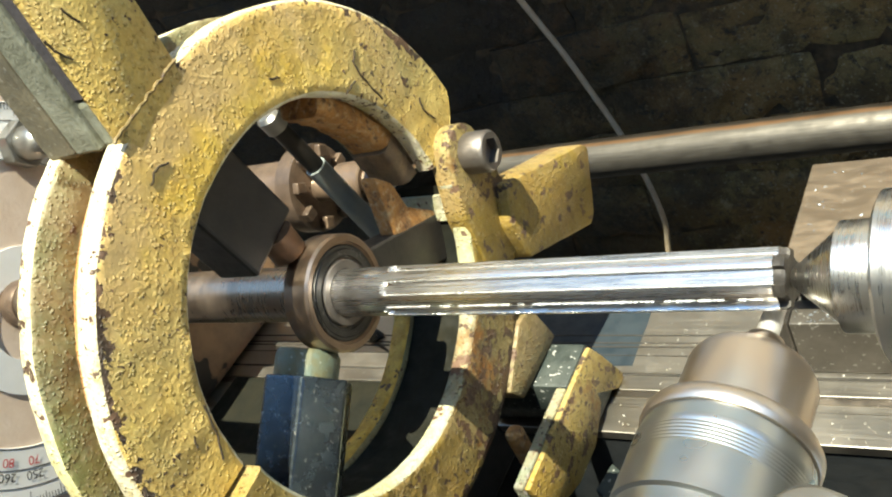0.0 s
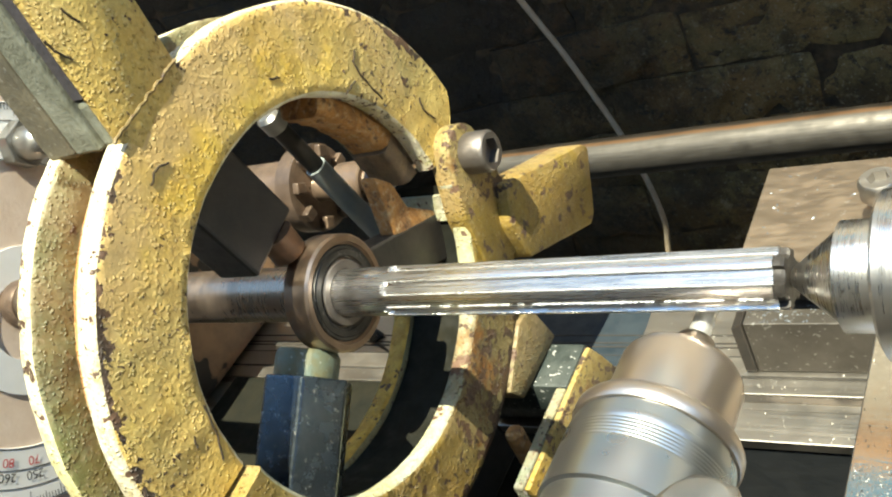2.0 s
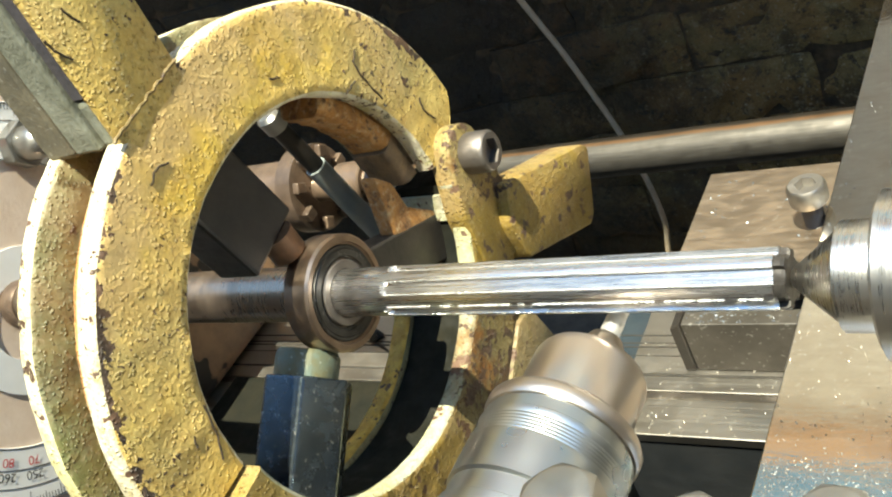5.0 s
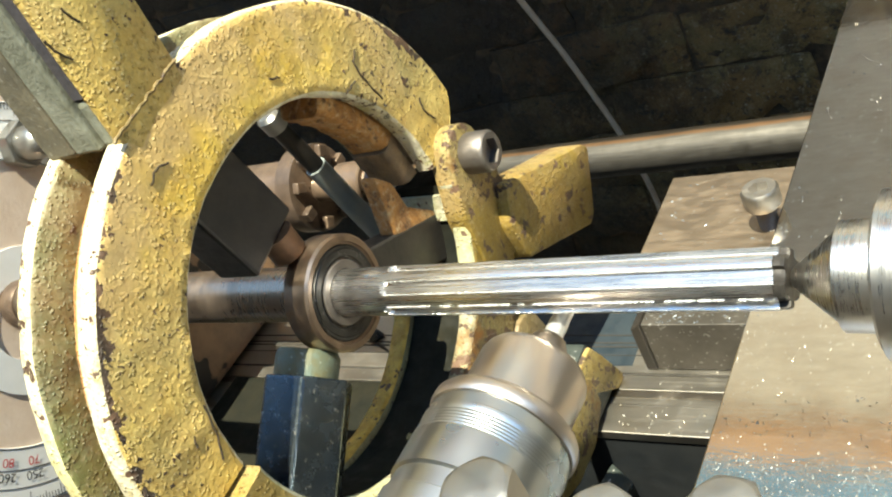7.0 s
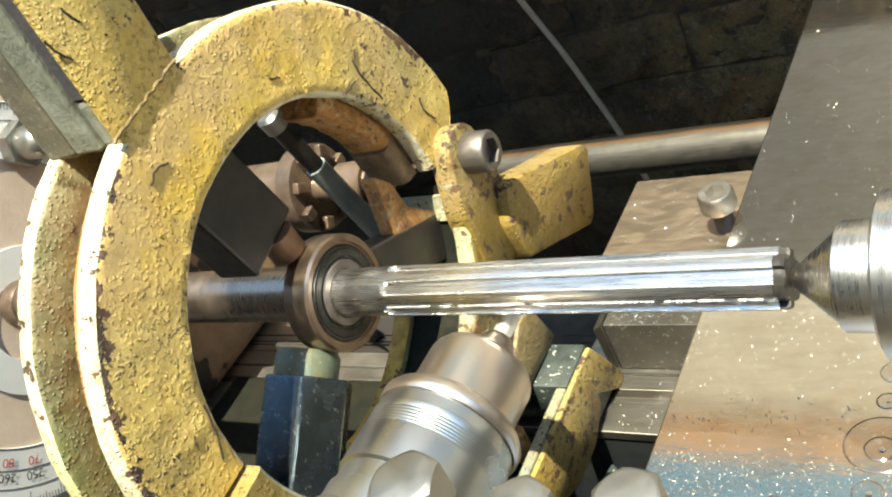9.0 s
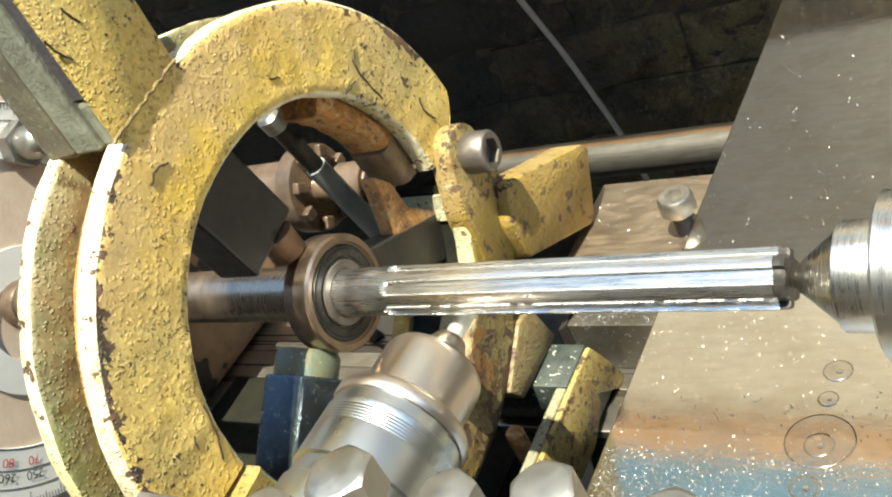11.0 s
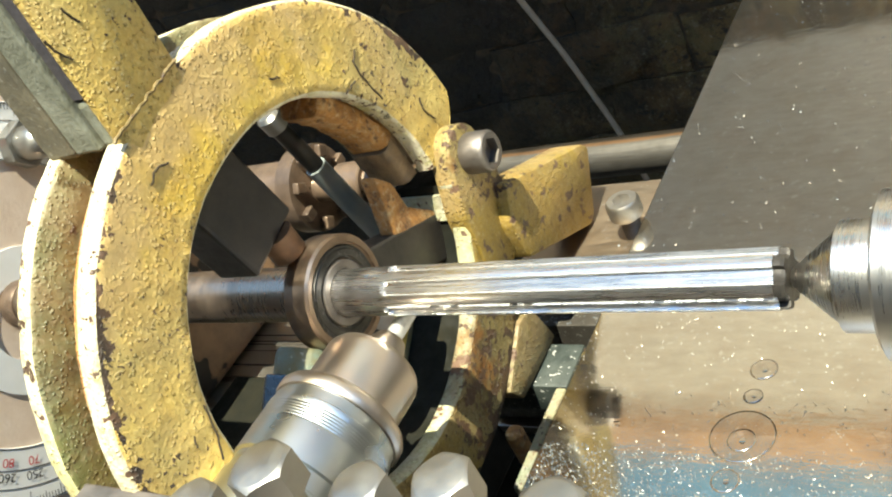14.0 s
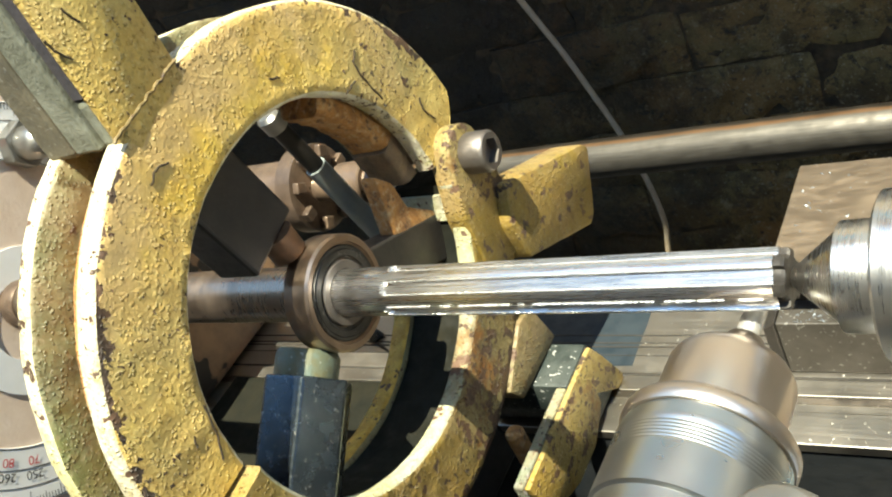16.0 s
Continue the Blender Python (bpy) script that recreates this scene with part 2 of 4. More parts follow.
def bar_material():
    m = Mat("old_bar_steel", 0.6, 0.8)
    base = m.ramp(m.noise(30, 4, 0.6, (1, 20, 20)), (0.35, (0.075, 0.069, 0.060)), (0.65, (0.11, 0.102, 0.09)))
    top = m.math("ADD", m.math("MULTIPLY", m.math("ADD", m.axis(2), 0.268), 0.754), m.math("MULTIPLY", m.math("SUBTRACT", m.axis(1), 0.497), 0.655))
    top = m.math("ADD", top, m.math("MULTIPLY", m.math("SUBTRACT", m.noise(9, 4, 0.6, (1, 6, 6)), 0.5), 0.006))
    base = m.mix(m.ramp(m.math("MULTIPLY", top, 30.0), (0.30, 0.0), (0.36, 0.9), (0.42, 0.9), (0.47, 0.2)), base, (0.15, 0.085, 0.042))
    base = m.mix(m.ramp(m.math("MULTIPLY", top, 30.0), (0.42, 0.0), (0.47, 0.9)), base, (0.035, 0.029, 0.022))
    m.color(base)
    m.rough(m.ramp(m.noise(50, 3), (0.3, 0.45), (0.7, 0.75)))
    m.bump(m.noise(220, 3), 0.25, 0.0005)
    return m.m


M_ROD = bar_material()
M_CABLE = iron("cable_sheath", (0.52, 0.42, 0.29), (0.42, 0.33, 0.22), 0.7, 0.0, 60, 0.2)
M_BEIGE = iron("beige_chuck_face", (0.70, 0.57, 0.46), (0.62, 0.48, 0.37), 0.7, 0.0, 40, 0.3)
M_PAPER = iron("white_scale_paper", (0.74, 0.74, 0.73), (0.66, 0.66, 0.64), 0.8, 0.0, 20, 0.1)
M_INK = iron("black_ink", (0.04, 0.04, 0.045), (0.06, 0.06, 0.06), 0.7, 0.0)
M_REDINK = iron("red_ink", (0.55, 0.07, 0.08), (0.5, 0.06, 0.06), 0.7, 0.0)
M_CONCRETE = iron("oil_stained_concrete", (0.26, 0.245, 0.22), (0.17, 0.16, 0.145), 0.85, 0.0, 5, 0.4)
M_PLASTER = iron("dusty_plaster", (0.32, 0.30, 0.27), (0.22, 0.20, 0.18), 0.9, 0.0, 4, 0.3)
M_GROUND = iron("dry_ground", (0.22, 0.19, 0.15), (0.15, 0.13, 0.10), 0.95, 0.0, 2, 0.4)
M_JOINT = iron("dirty_joint", (0.10, 0.075, 0.05), (0.05, 0.04, 0.03), 0.6, 0.2)
M_WHITEWASH = iron("whitewash", (0.76, 0.70, 0.61), (0.64, 0.575, 0.48), 0.9, 0.0, 5, 0.3)
M_DARKWALL = iron("dark_boards", (0.21, 0.18, 0.15), (0.13, 0.11, 0.09), 0.85, 0.0, 5, 0.4)
M_BLUEBOARD = iron("blue_board_paint", (0.12, 0.33, 0.50), (0.09, 0.26, 0.42), 0.6, 0.0, 6, 0.2)
M_WOOD = iron("brown_wood", (0.72, 0.43, 0.225), (0.60, 0.345, 0.17), 0.7, 0.0, 14, 0.4)
def peel_material():
    m = Mat("peeling_brown_paint", 0.6)
    base = m.ramp(m.noise(30, 5, 0.65), (0.35, (0.26, 0.155, 0.085)), (0.65, (0.15, 0.09, 0.05)))
    bare = m.ramp(m.math("ADD", m.noise(15, 3, 0.5), m.math("MULTIPLY", m.noise(60, 3), 0.12)), (0.545, 0.0), (0.56, 1.0))
    m.color(m.mix(bare, base, (0.022, 0.017, 0.013)))
    m.bump(m.math("SUBTRACT", 1.0, bare), 0.6, 0.0006)
    m.bump(m.noise(150, 4), 0.4, 0.0008)
    return m.m


M_PEEL = peel_material()
M_BROWN = iron("brown_oily_steel", (0.22, 0.155, 0.11), (0.10, 0.072, 0.055), 0.38, 0.5, 35, 0.3)
M_CHIP = steel("bright_swarf", (0.20, 0.225, 0.25), 0.5, (1, 1, 1), 300, 0.0, metal=0.6)
M_MORTAR = iron("sooty_mortar", (0.12, 0.080, 0.040), (0.03, 0.022, 0.012), 0.95, 0.0, 40, 0.9)


def brick_material():
    m = Mat("old_brick_end_shade", 0.75)
    info = m.n.new("ShaderNodeObjectInfo").outputs["Random"]
    m.co = m.n.new("ShaderNodeNewGeometry").outputs["Position"]
    tone = m.ramp(info, (0.0, (0.33, 0.17, 0.055)), (0.35, (0.39, 0.25, 0.085)), (0.6, (0.28, 0.175, 0.06)), (1.0, (0.34, 0.18, 0.055)))
    tone = m.mix(m.ramp(m.noise(11, 5, 0.7), (0.48, 0.0), (0.58, 0.85)), tone, (0.31, 0.23, 0.085))
    tone = m.mix(m.ramp(m.noise(17, 6, 0.75), (0.46, 0.0), (0.58, 0.85)), tone, (0.10, 0.068, 0.030))
    tone = m.mix(m.ramp(m.noise(60, 5, 0.75), (0.56, 0.0), (0.68, 0.75)), tone, (0.50, 0.41, 0.24))
    tone = m.mix(m.ramp(m.noise(90, 5, 0.75), (0.36, 0.9), (0.46, 0.0)), tone, (0.045, 0.036, 0.024))
    tone = m.mix(m.ramp(m.noise(260, 3, 0.7), (0.62, 0.0), (0.68, 0.8)), tone, (0.60, 0.52, 0.36))
    # shade towards the headstock end, put unevenly into the brick colour along the wall
    end_shade = m.math("ADD", m.math("MULTIPLY", m.axis(0), 1.1), m.math("MULTIPLY", m.noise(3.4, 5, 0.65), 1.0))
    m.color(m.mix(m.ramp(end_shade, (0.16, 0.92), (0.36, 0.5), (0.52, 0.0)), tone, (0.022, 0.016, 0.008)))
    m.bump(m.noise(22, 7, 0.8), 1.0, 0.014)
    m.bump(m.noise(150, 5, 0.7), 0.9, 0.003)
    return m.m


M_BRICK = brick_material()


# ---- mesh helpers ----
def thing(name, at=None, label="", category="", group="", kind=""):
    ob = new(name)
    ob.empty_display_size = 0.02
    ob.location = at if at is not None else (0, 0, AX)
    return tagged(ob, label, category, group, kind)


def part(name, bm, mat, parent=None, label="", smooth=None, at=None):
    """Links a bmesh as one mesh object under a thing or a part."""
    bmesh.ops.recalc_face_normals(bm, faces=bm.faces)
    me = bpy.data.meshes.new(name)
    bm.to_mesh(me)
    bm.free()
    for mt in (mat if isinstance(mat, (list, tuple)) else [mat]):
        me.materials.append(mt)
    if smooth is not None:
        me.polygons.foreach_set("use_smooth", [True] * len(me.polygons))
        me.set_sharp_from_angle(angle=radians(smooth))
    ob = new(name, me)
    if parent is not None:
        ob.parent = parent
    if at is not None:
        ob.location = at
    if label:
        ob["label"] = label
    return ob


def box(x0, x1, y0, y1, z0, z1, bev=0.001, seg=2, bm=None):
    bm = bm or bmesh.new()
    vs = bmesh.ops.create_cube(bm, size=1)["verts"]
    for v in vs:
        v.co = Vector(((x0 + x1) / 2 + v.co.x * (x1 - x0), (y0 + y1) / 2 + v.co.y * (y1 - y0), (z0 + z1) / 2 + v.co.z * (z1 - z0)))
    if bev:
        es = list({e for v in vs for e in v.link_edges})
        bmesh.ops.bevel(bm, geom=es, offset=bev, segments=seg, profile=0.5, affect="EDGES")
    return bm


FRAMES = {"x": (Vector((1, 0, 0)), Vector((0, 1, 0)), Vector((0, 0, 1))),
          "y": (Vector((0, 1, 0)), Vector((0, 0, 1)), Vector((1, 0, 0))),
          "z": (Vector((0, 0, 1)), Vector((1, 0, 0)), Vector((0, 1, 0)))}


def turned(profile, axis="x", at=(0, 0, 0), n=48, bm=None, way=None):
    """A solid of revolution; profile: (along, radius) rows from one end to the other."""
    bm = bm or bmesh.new()
    if way is None:
        a, u, v = FRAMES[axis]
    else:
        a = Vector(way).normalized()
        u = a.orthogonal().normalized()
        v = a.cross(u)
    at = Vector(at)
    rings = []
    for s, r in profile:
        rings.append([bm.verts.new(at + a * s + (u * math.cos(2 * PI * i / n) + v * math.sin(2 * PI * i / n)) * max(r, 1e-5)) for i in range(n)])
    for p, q in zip(rings, rings[1:]):
        for i in range(n):
            bm.faces.new((p[i], p[(i + 1) % n], q[(i + 1) % n], q[i]))
    bm.faces.new(rings[0][::-1])
    bm.faces.new(rings[-1])
    return bm


def prism(outline, x0, x1, bev=0.0015, seg=2, bm=None, axis="x"):
    """A flat outline of (y, z) pairs, extruded along x (or of (x, y), along z; or (x, z), along y)."""
    bm = bm or bmesh.new()
    put = {"x": lambda s, p: (s, p[0], p[1]), "z": lambda s, p: (p[0], p[1], s), "y": lambda s, p: (p[0], s, p[1])}[axis]
    lo = [bm.verts.new(put(x0, p)) for p in outline]
    hi = [bm.verts.new(put(x1, p)) for p in outline]
    n = len(outline)
    fs = [bm.faces.new(lo[::-1]), bm.faces.new(hi)] + [bm.faces.new((lo[i], lo[(i + 1) % n], hi[(i + 1) % n], hi[i])) for i in range(n)]
    if bev:
        bmesh.ops.recalc_face_normals(bm, faces=fs)
        es = list({e for f in fs for e in f.edges})
        bmesh.ops.bevel(bm, geom=es, offset=bev, segments=seg, profile=0.5, affect="EDGES")
    return bm


OVAL = 1.0


def sector(r0, r1, a0, a1, x0, x1, centre=(0, 0), n=90, m=6, rough=0.0, rnd=0.0015, seed=0.0, start_round=0.0, rims=False):
    """A piece of a ring, r0 to r1, from a0 to a1 degrees, with softened, slightly uneven edges."""
    bm = bmesh.new()
    loop = [(r0 + rnd, x1)] + [(r0 + rnd + (r1 - r0 - 2 * rnd) * k / m, x1) for k in range(1, m + 1)]
    loop += [(r1, x1 - rnd), (r1, x0 + rnd), (r1 - rnd, x0), (r0 + rnd, x0), (r0, x0 + rnd), (r0, x1 - rnd)]
    rows = []
    for i in range(n + 1):
        row = []
        for r, x in loop:
            an = radians(a0 + (a1 - a0) * i / n)
            if start_round:
                an += radians(start_round) * (1 - math.sqrt(max(0.0, 1 - (0.985 * (r - r0) / (r1 - r0)) ** 2))) * (1 - i / n) ** 8
            p = Vector((x, r * math.cos(an), r * math.sin(an)))
            if rough:
                q = p * 60 + Vector((seed, 0, 0))
                k = noise.noise(q) * rough + noise.noise(q * 4) * rough * 0.4
                r2 = r + k * (1 if r > (r0 + r1) / 2 else -1) * 0.6
                p = Vector((x + noise.noise(q * 1.7 + Vector((9, 3, 1))) * rough * 0.7 * (1 if x == x1 else 0.3), r2 * math.cos(an), r2 * math.sin(an)))
            p = Vector((p.x, p.y * OVAL + centre[0], p.z + centre[1]))
            row.append(bm.verts.new(p))
        rows.append(row)
    c = len(loop)
    for p, q in zip(rows, rows[1:]):
        for j in range(c):
            f = bm.faces.new((p[j], p[(j + 1) % c], q[(j + 1) % c], q[j]))
            if (rims and j in (m + 1, m + 2)) or (rims == 2 and j in (m, m + 4, m + 5, m + 6)):
                f.material_index = 1
    bm.faces.new(rows[0])
    bm.faces.new(rows[-1][::-1])
    return bm


def hexagon(af, turn=0.0):
    r = af / math.sqrt(3)
    return [(r * math.cos(turn + i * PI / 3), r * math.sin(turn + i * PI / 3)) for i in range(6)]


def tube(points, r, n=10, bm=None):
    """A round bar or cable through the points."""
    bm = bm or bmesh.new()
    pts = [Vector(p) for p in points]
    rings = []
    for i, p in enumerate(pts):
        d = (pts[min(i + 1, len(pts) - 1)] - pts[max(i - 1, 0)]).normalized()
        u = d.cross(Vector((0.31, 0.9, 0.2))).normalized()
        v = d.cross(u)
        rings.append([bm.verts.new(p + (u * math.cos(2 * PI * k / n) + v * math.sin(2 * PI * k / n)) * r) for k in range(n)])
    for p, q in zip(rings, rings[1:]):
        for k in range(n):
            bm.faces.new((p[k], p[(k + 1) % n], q[(k + 1) % n], q[k]))
    bm.faces.new(rings[0][::-1])
    bm.faces.new(rings[-1])
    return bm


def oriented(bm, m):
    bmesh.ops.transform(bm, matrix=m, verts=bm.verts)
    return bm


# ---- the workshop ----
WIN_LO, ROOF_Z = AX + 0.74, 3.2


def room():
    tagged(part("floor", box(-3.7, 3.7, -1.75, 0.9, -0.1, 0.0, 0), M_CONCRETE), "oil-stained grey concrete workshop floor", "floor", kind="structure")
    ground = part("ground", box(-60, 60, -60, 60, -0.35, -0.12, 0), M_GROUND)
    tagged(ground, "dry bare yard ground outside", "ground", kind="structure")
    back = part("wall_back", box(-3.5, 3.5, 0.672, 0.9, 0.0, AX + 0.022, 0), M_MORTAR)
    tagged(back, "old dark brick wall with crumbling mortar joints", "wall", kind="structure")
    # upper wall and rail are out of view, set by their reflections in the plate
    tagged(part("wall_upper", box(-3.5, 3.5, 0.668, 0.9, AX + 0.0225, WIN_LO - 0.1005, 0), M_WHITEWASH), "whitewashed upper part of the rear wall", "wall", kind="structure")
    tagged(part("wall_rail", box(-3.5, 3.5, 0.665, 0.92, WIN_LO - 0.1, WIN_LO, 0.004), M_WOOD), "brown wooden rail on top of the wall", "rail", kind="structure")
    # out of view, added to give the cross slide its blue reflection
    tagged(part("wall_board", box(-3.5, 3.5, 0.70, 0.90, WIN_LO + 0.001, WIN_LO + 0.75, 0.004), M_BLUEBOARD), "unseen blue board added for the steel plate to mirror", "wall", kind="structure")
    # out of view, added to block low sky light and darken metal reflections
    tagged(part("wall_front", box(-3.5, 3.5, -1.75, -1.6, 0.0, 3.5, 0), M_DARKWALL), "unseen dark wall added to hold back low sky light", "wall", kind="structure")
    for nm, x0, x1 in (("wall_headstock_side", -3.7, -3.5), ("wall_tailstock_side", 3.5, 3.7)):
        tagged(part(nm, box(x0, x1, -1.75, 0.9, 0.0, ROOF_Z, 0), M_PLASTER), "dusty plain plaster wall", "wall", kind="structure")
    # out of view, added so that its shadow falls on the brick wall
    tagged(part("overhead_beam", box(-3.5, 3.5, 0.265, 0.51, AX + 0.90, AX + 0.96, 0.004), M_WOOD), "unseen plank added to keep the sun off the rear wall", "beam", kind="structure")
    return back


def bricks(wall):
    """Worn bricks in running bond, proud of the sooty mortar."""
    rng = random.Random(11)
    kinds = []
    for k in range(10):
        bm = bmesh.new()
        nx, nz, L, H = 10, 5, 0.1235, 0.0365
        L, H = L + rng.uniform(-0.003, 0.003), H + rng.uniform(-0.002, 0.003)
        off = Vector((k * 7.3, 2.1, k * 3.1))
        g = []
        for i in range(nx + 1):
            col = []
            for j in range(nz + 1):
                u, w = i / nx * 2 - 1, j / nz * 2 - 1
                rim = max(abs(u), abs(w)) ** 6
                q = Vector((u * 2.5, 0, w * 1.2)) + off
                d = -0.005 + 0.0035 * rim + 0.006 * noise.noise(q * 1.3) + 0.004 * noise.noise(q * 4)
                col.append(bm.verts.new((u * L + 0.006 * noise.noise(q * 2), d, w * H + 0.007 * noise.noise(q * 2 + Vector((5, 5, 5))))))
            g.append(col)
        for i in range(nx):
            for j in range(nz):
                bm.faces.new((g[i][j], g[i + 1][j], g[i + 1][j + 1], g[i][j + 1]))
        edge = [g[i][0] for i in range(nx + 1)] + [g[nx][j] for j in range(1, nz + 1)] + [g[i][nz] for i in range(nx - 1, -1, -1)] + [g[0][j] for j in range(nz - 1, 0, -1)]
        back = [bm.verts.new((v.co.x, 0.01, v.co.z)) for v in edge]
        for i in range(len(edge)):
            q = (i + 1) % len(edge)
            bm.faces.new((edge[i], back[i], back[q], edge[q]))
        bmesh.ops.recalc_face_normals(bm, faces=bm.faces)
        me = bpy.data.meshes.new("brick")
        bm.to_mesh(me)
        bm.free()
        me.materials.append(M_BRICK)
        me.polygons.foreach_set("use_smooth", [True] * len(me.polygons))
        me.set_sharp_from_angle(angle=radians(45))
        kinds.append(me)
    for row in range(-7, 4):
        z = AX - 0.2425 + row * 0.075
        for c in range(-6, 4):
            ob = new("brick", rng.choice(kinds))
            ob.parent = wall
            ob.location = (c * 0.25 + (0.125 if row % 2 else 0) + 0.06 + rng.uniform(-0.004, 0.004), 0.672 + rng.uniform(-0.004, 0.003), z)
            ob.rotation_euler = (rng.uniform(-0.02, 0.02), rng.uniform(-0.02, 0.02), 0.0)


def bed():
    b = thing("lathe_bed", label="worn steel lathe bed with stepped flat ways and dark oily sides", category="lathe bed", kind="structure")
    x0, x1 = -1.2, 0.9
    part("way", box(x0, x1, 0.1245, 0.262, -0.300, -0.208, 0.0006), M_BED, b)
    part("way_step", box(x0, x1, 0.1123, 0.1243, -0.300, -0.2092, 0.0005), M_BED, b)
    part("front_way", box(x0, x1, 0.0870, 0.1121, -0.2150, -0.2078, 0.0009), M_BED, b)
    for y0, y1 in ((0.1376, 0.1396), (0.1640, 0.1652), (0.1678, 0.1690), (0.1755, 0.1768), (0.1560, 0.1565)):
        part("groove", box(x0, x1, y0, y1, -0.2090, -0.2076, 0), M_GROOVE, b, "dark oily groove along the way")
    part("oily_band", box(x0, x1, 0.1186, 0.1240, -0.2095, -0.2088, 0), M_BEDBAND, b, "dark oily band along the step")
    # dark sheet laid on the way as the steady rest's cast shadow
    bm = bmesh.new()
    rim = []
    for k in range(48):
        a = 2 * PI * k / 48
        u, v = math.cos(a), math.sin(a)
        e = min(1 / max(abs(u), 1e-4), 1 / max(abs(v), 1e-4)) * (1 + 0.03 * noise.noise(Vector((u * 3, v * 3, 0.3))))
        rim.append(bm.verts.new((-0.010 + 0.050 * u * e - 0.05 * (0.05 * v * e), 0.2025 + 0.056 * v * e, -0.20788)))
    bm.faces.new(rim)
    part("oil_stain", bm, M_BEDSHADOW, b, "dark blue-black sheet painted for the steady rest's shadow")
    part("web", box(x0, x1, 0.125, 0.25, -0.62, -0.3005, 0.002), M_BEDSIDE, b)
    part("front_web", box(x0, x1, 0.0880, 0.1120, -0.62, -0.2152, 0.002), M_BEDSIDE, b)
    part("front_rail", box(x0, x1, -0.22, -0.12, -0.62, -0.215, 0.002), M_BEDSIDE, b)
    part("tray", box(x0, x1, -0.30, 0.60, -0.66, -0.6205, 0.002), M_BEDSIDE, b)
    for sx in (-0.9, 0.6):
        part("pedestal", box(sx - 0.2, sx + 0.2, -0.22, 0.3, -AX, -0.6605, 0.004), M_BEDSIDE, b)
    return b


def rear_bar():
    b = thing("rear_bar", label="long round steel bar with a rusty streak behind the bed", category="bar")
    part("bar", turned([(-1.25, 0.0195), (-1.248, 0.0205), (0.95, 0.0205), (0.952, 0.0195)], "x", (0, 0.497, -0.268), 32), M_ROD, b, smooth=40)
    for x in (-1.1, 0.8):
        part("bracket", box(x - 0.02, x + 0.02, 0.47, 0.6, -0.6205, -0.285, 0.003), M_BEDSIDE, b)
    return b


def cable():
    pts = []
    rows = [(-0.300, 0.10), (-0.2475, -0.06), (-0.2235, -0.135), (-0.2003, -0.2044), (-0.1841, -0.2647), (-0.1682, -0.330), (-0.1594, -0.3912), (-0.1560, -0.4334), (-0.1574, -0.4702), (-0.1657, -0.5077), (-0.18, -0.58)]
    for i in range(len(rows) - 1):
        p0, p1, p2, p3 = (rows[max(0, min(len(rows) - 1, i + k))] for k in (-1, 0, 1, 2))
        for k in range(6):
            t = k / 6
            x, z = (0.5 * (2 * p1[c] + (p2[c] - p0[c]) * t + (2 * p0[c] - 5 * p1[c] + 4 * p2[c] - p3[c]) * t * t + (3 * p1[c] - p0[c] - 3 * p2[c] + p3[c]) * t ** 3) for c in (0, 1))
            pts.append((x, 0.632, z))
    ob = part("wall_cable", tube(pts, 0.0036, 10), M_CABLE, None, smooth=60, at=(0, 0, AX))
    return tagged(ob, "thin tan cable hanging down the brick wall", "cable")


def loose_chips():
    curl = [Vector((-0.2015 + 0.0060 * math.cos(k * 0.7) * (1 - k / 60), 0.1720 + 0.0060 * math.sin(k * 0.7) * (1 - k / 60), -0.2062 + 0.00022 * k)) for k in range(30)]
    ob = part("curled_chip", tube(curl, 0.0012, 6), M_BLACK, None, smooth=60, at=(0, 0, AX))
    tagged(ob, "dark curled steel chip lying on the bed way", "metal chip")
    rod = [Vector((-0.2017 + 0.0256 * k / 8, 0.1684 - 0.0143 * k / 8, -0.2064 + 0.0003 * math.sin(k))) for k in range(9)]
    ob = part("straight_chip", tube(rod, 0.0011, 6), M_BLACK, None, smooth=60, at=(0, 0, AX))
    tagged(ob, "short straight dark chip lying on the bed way", "metal chip")


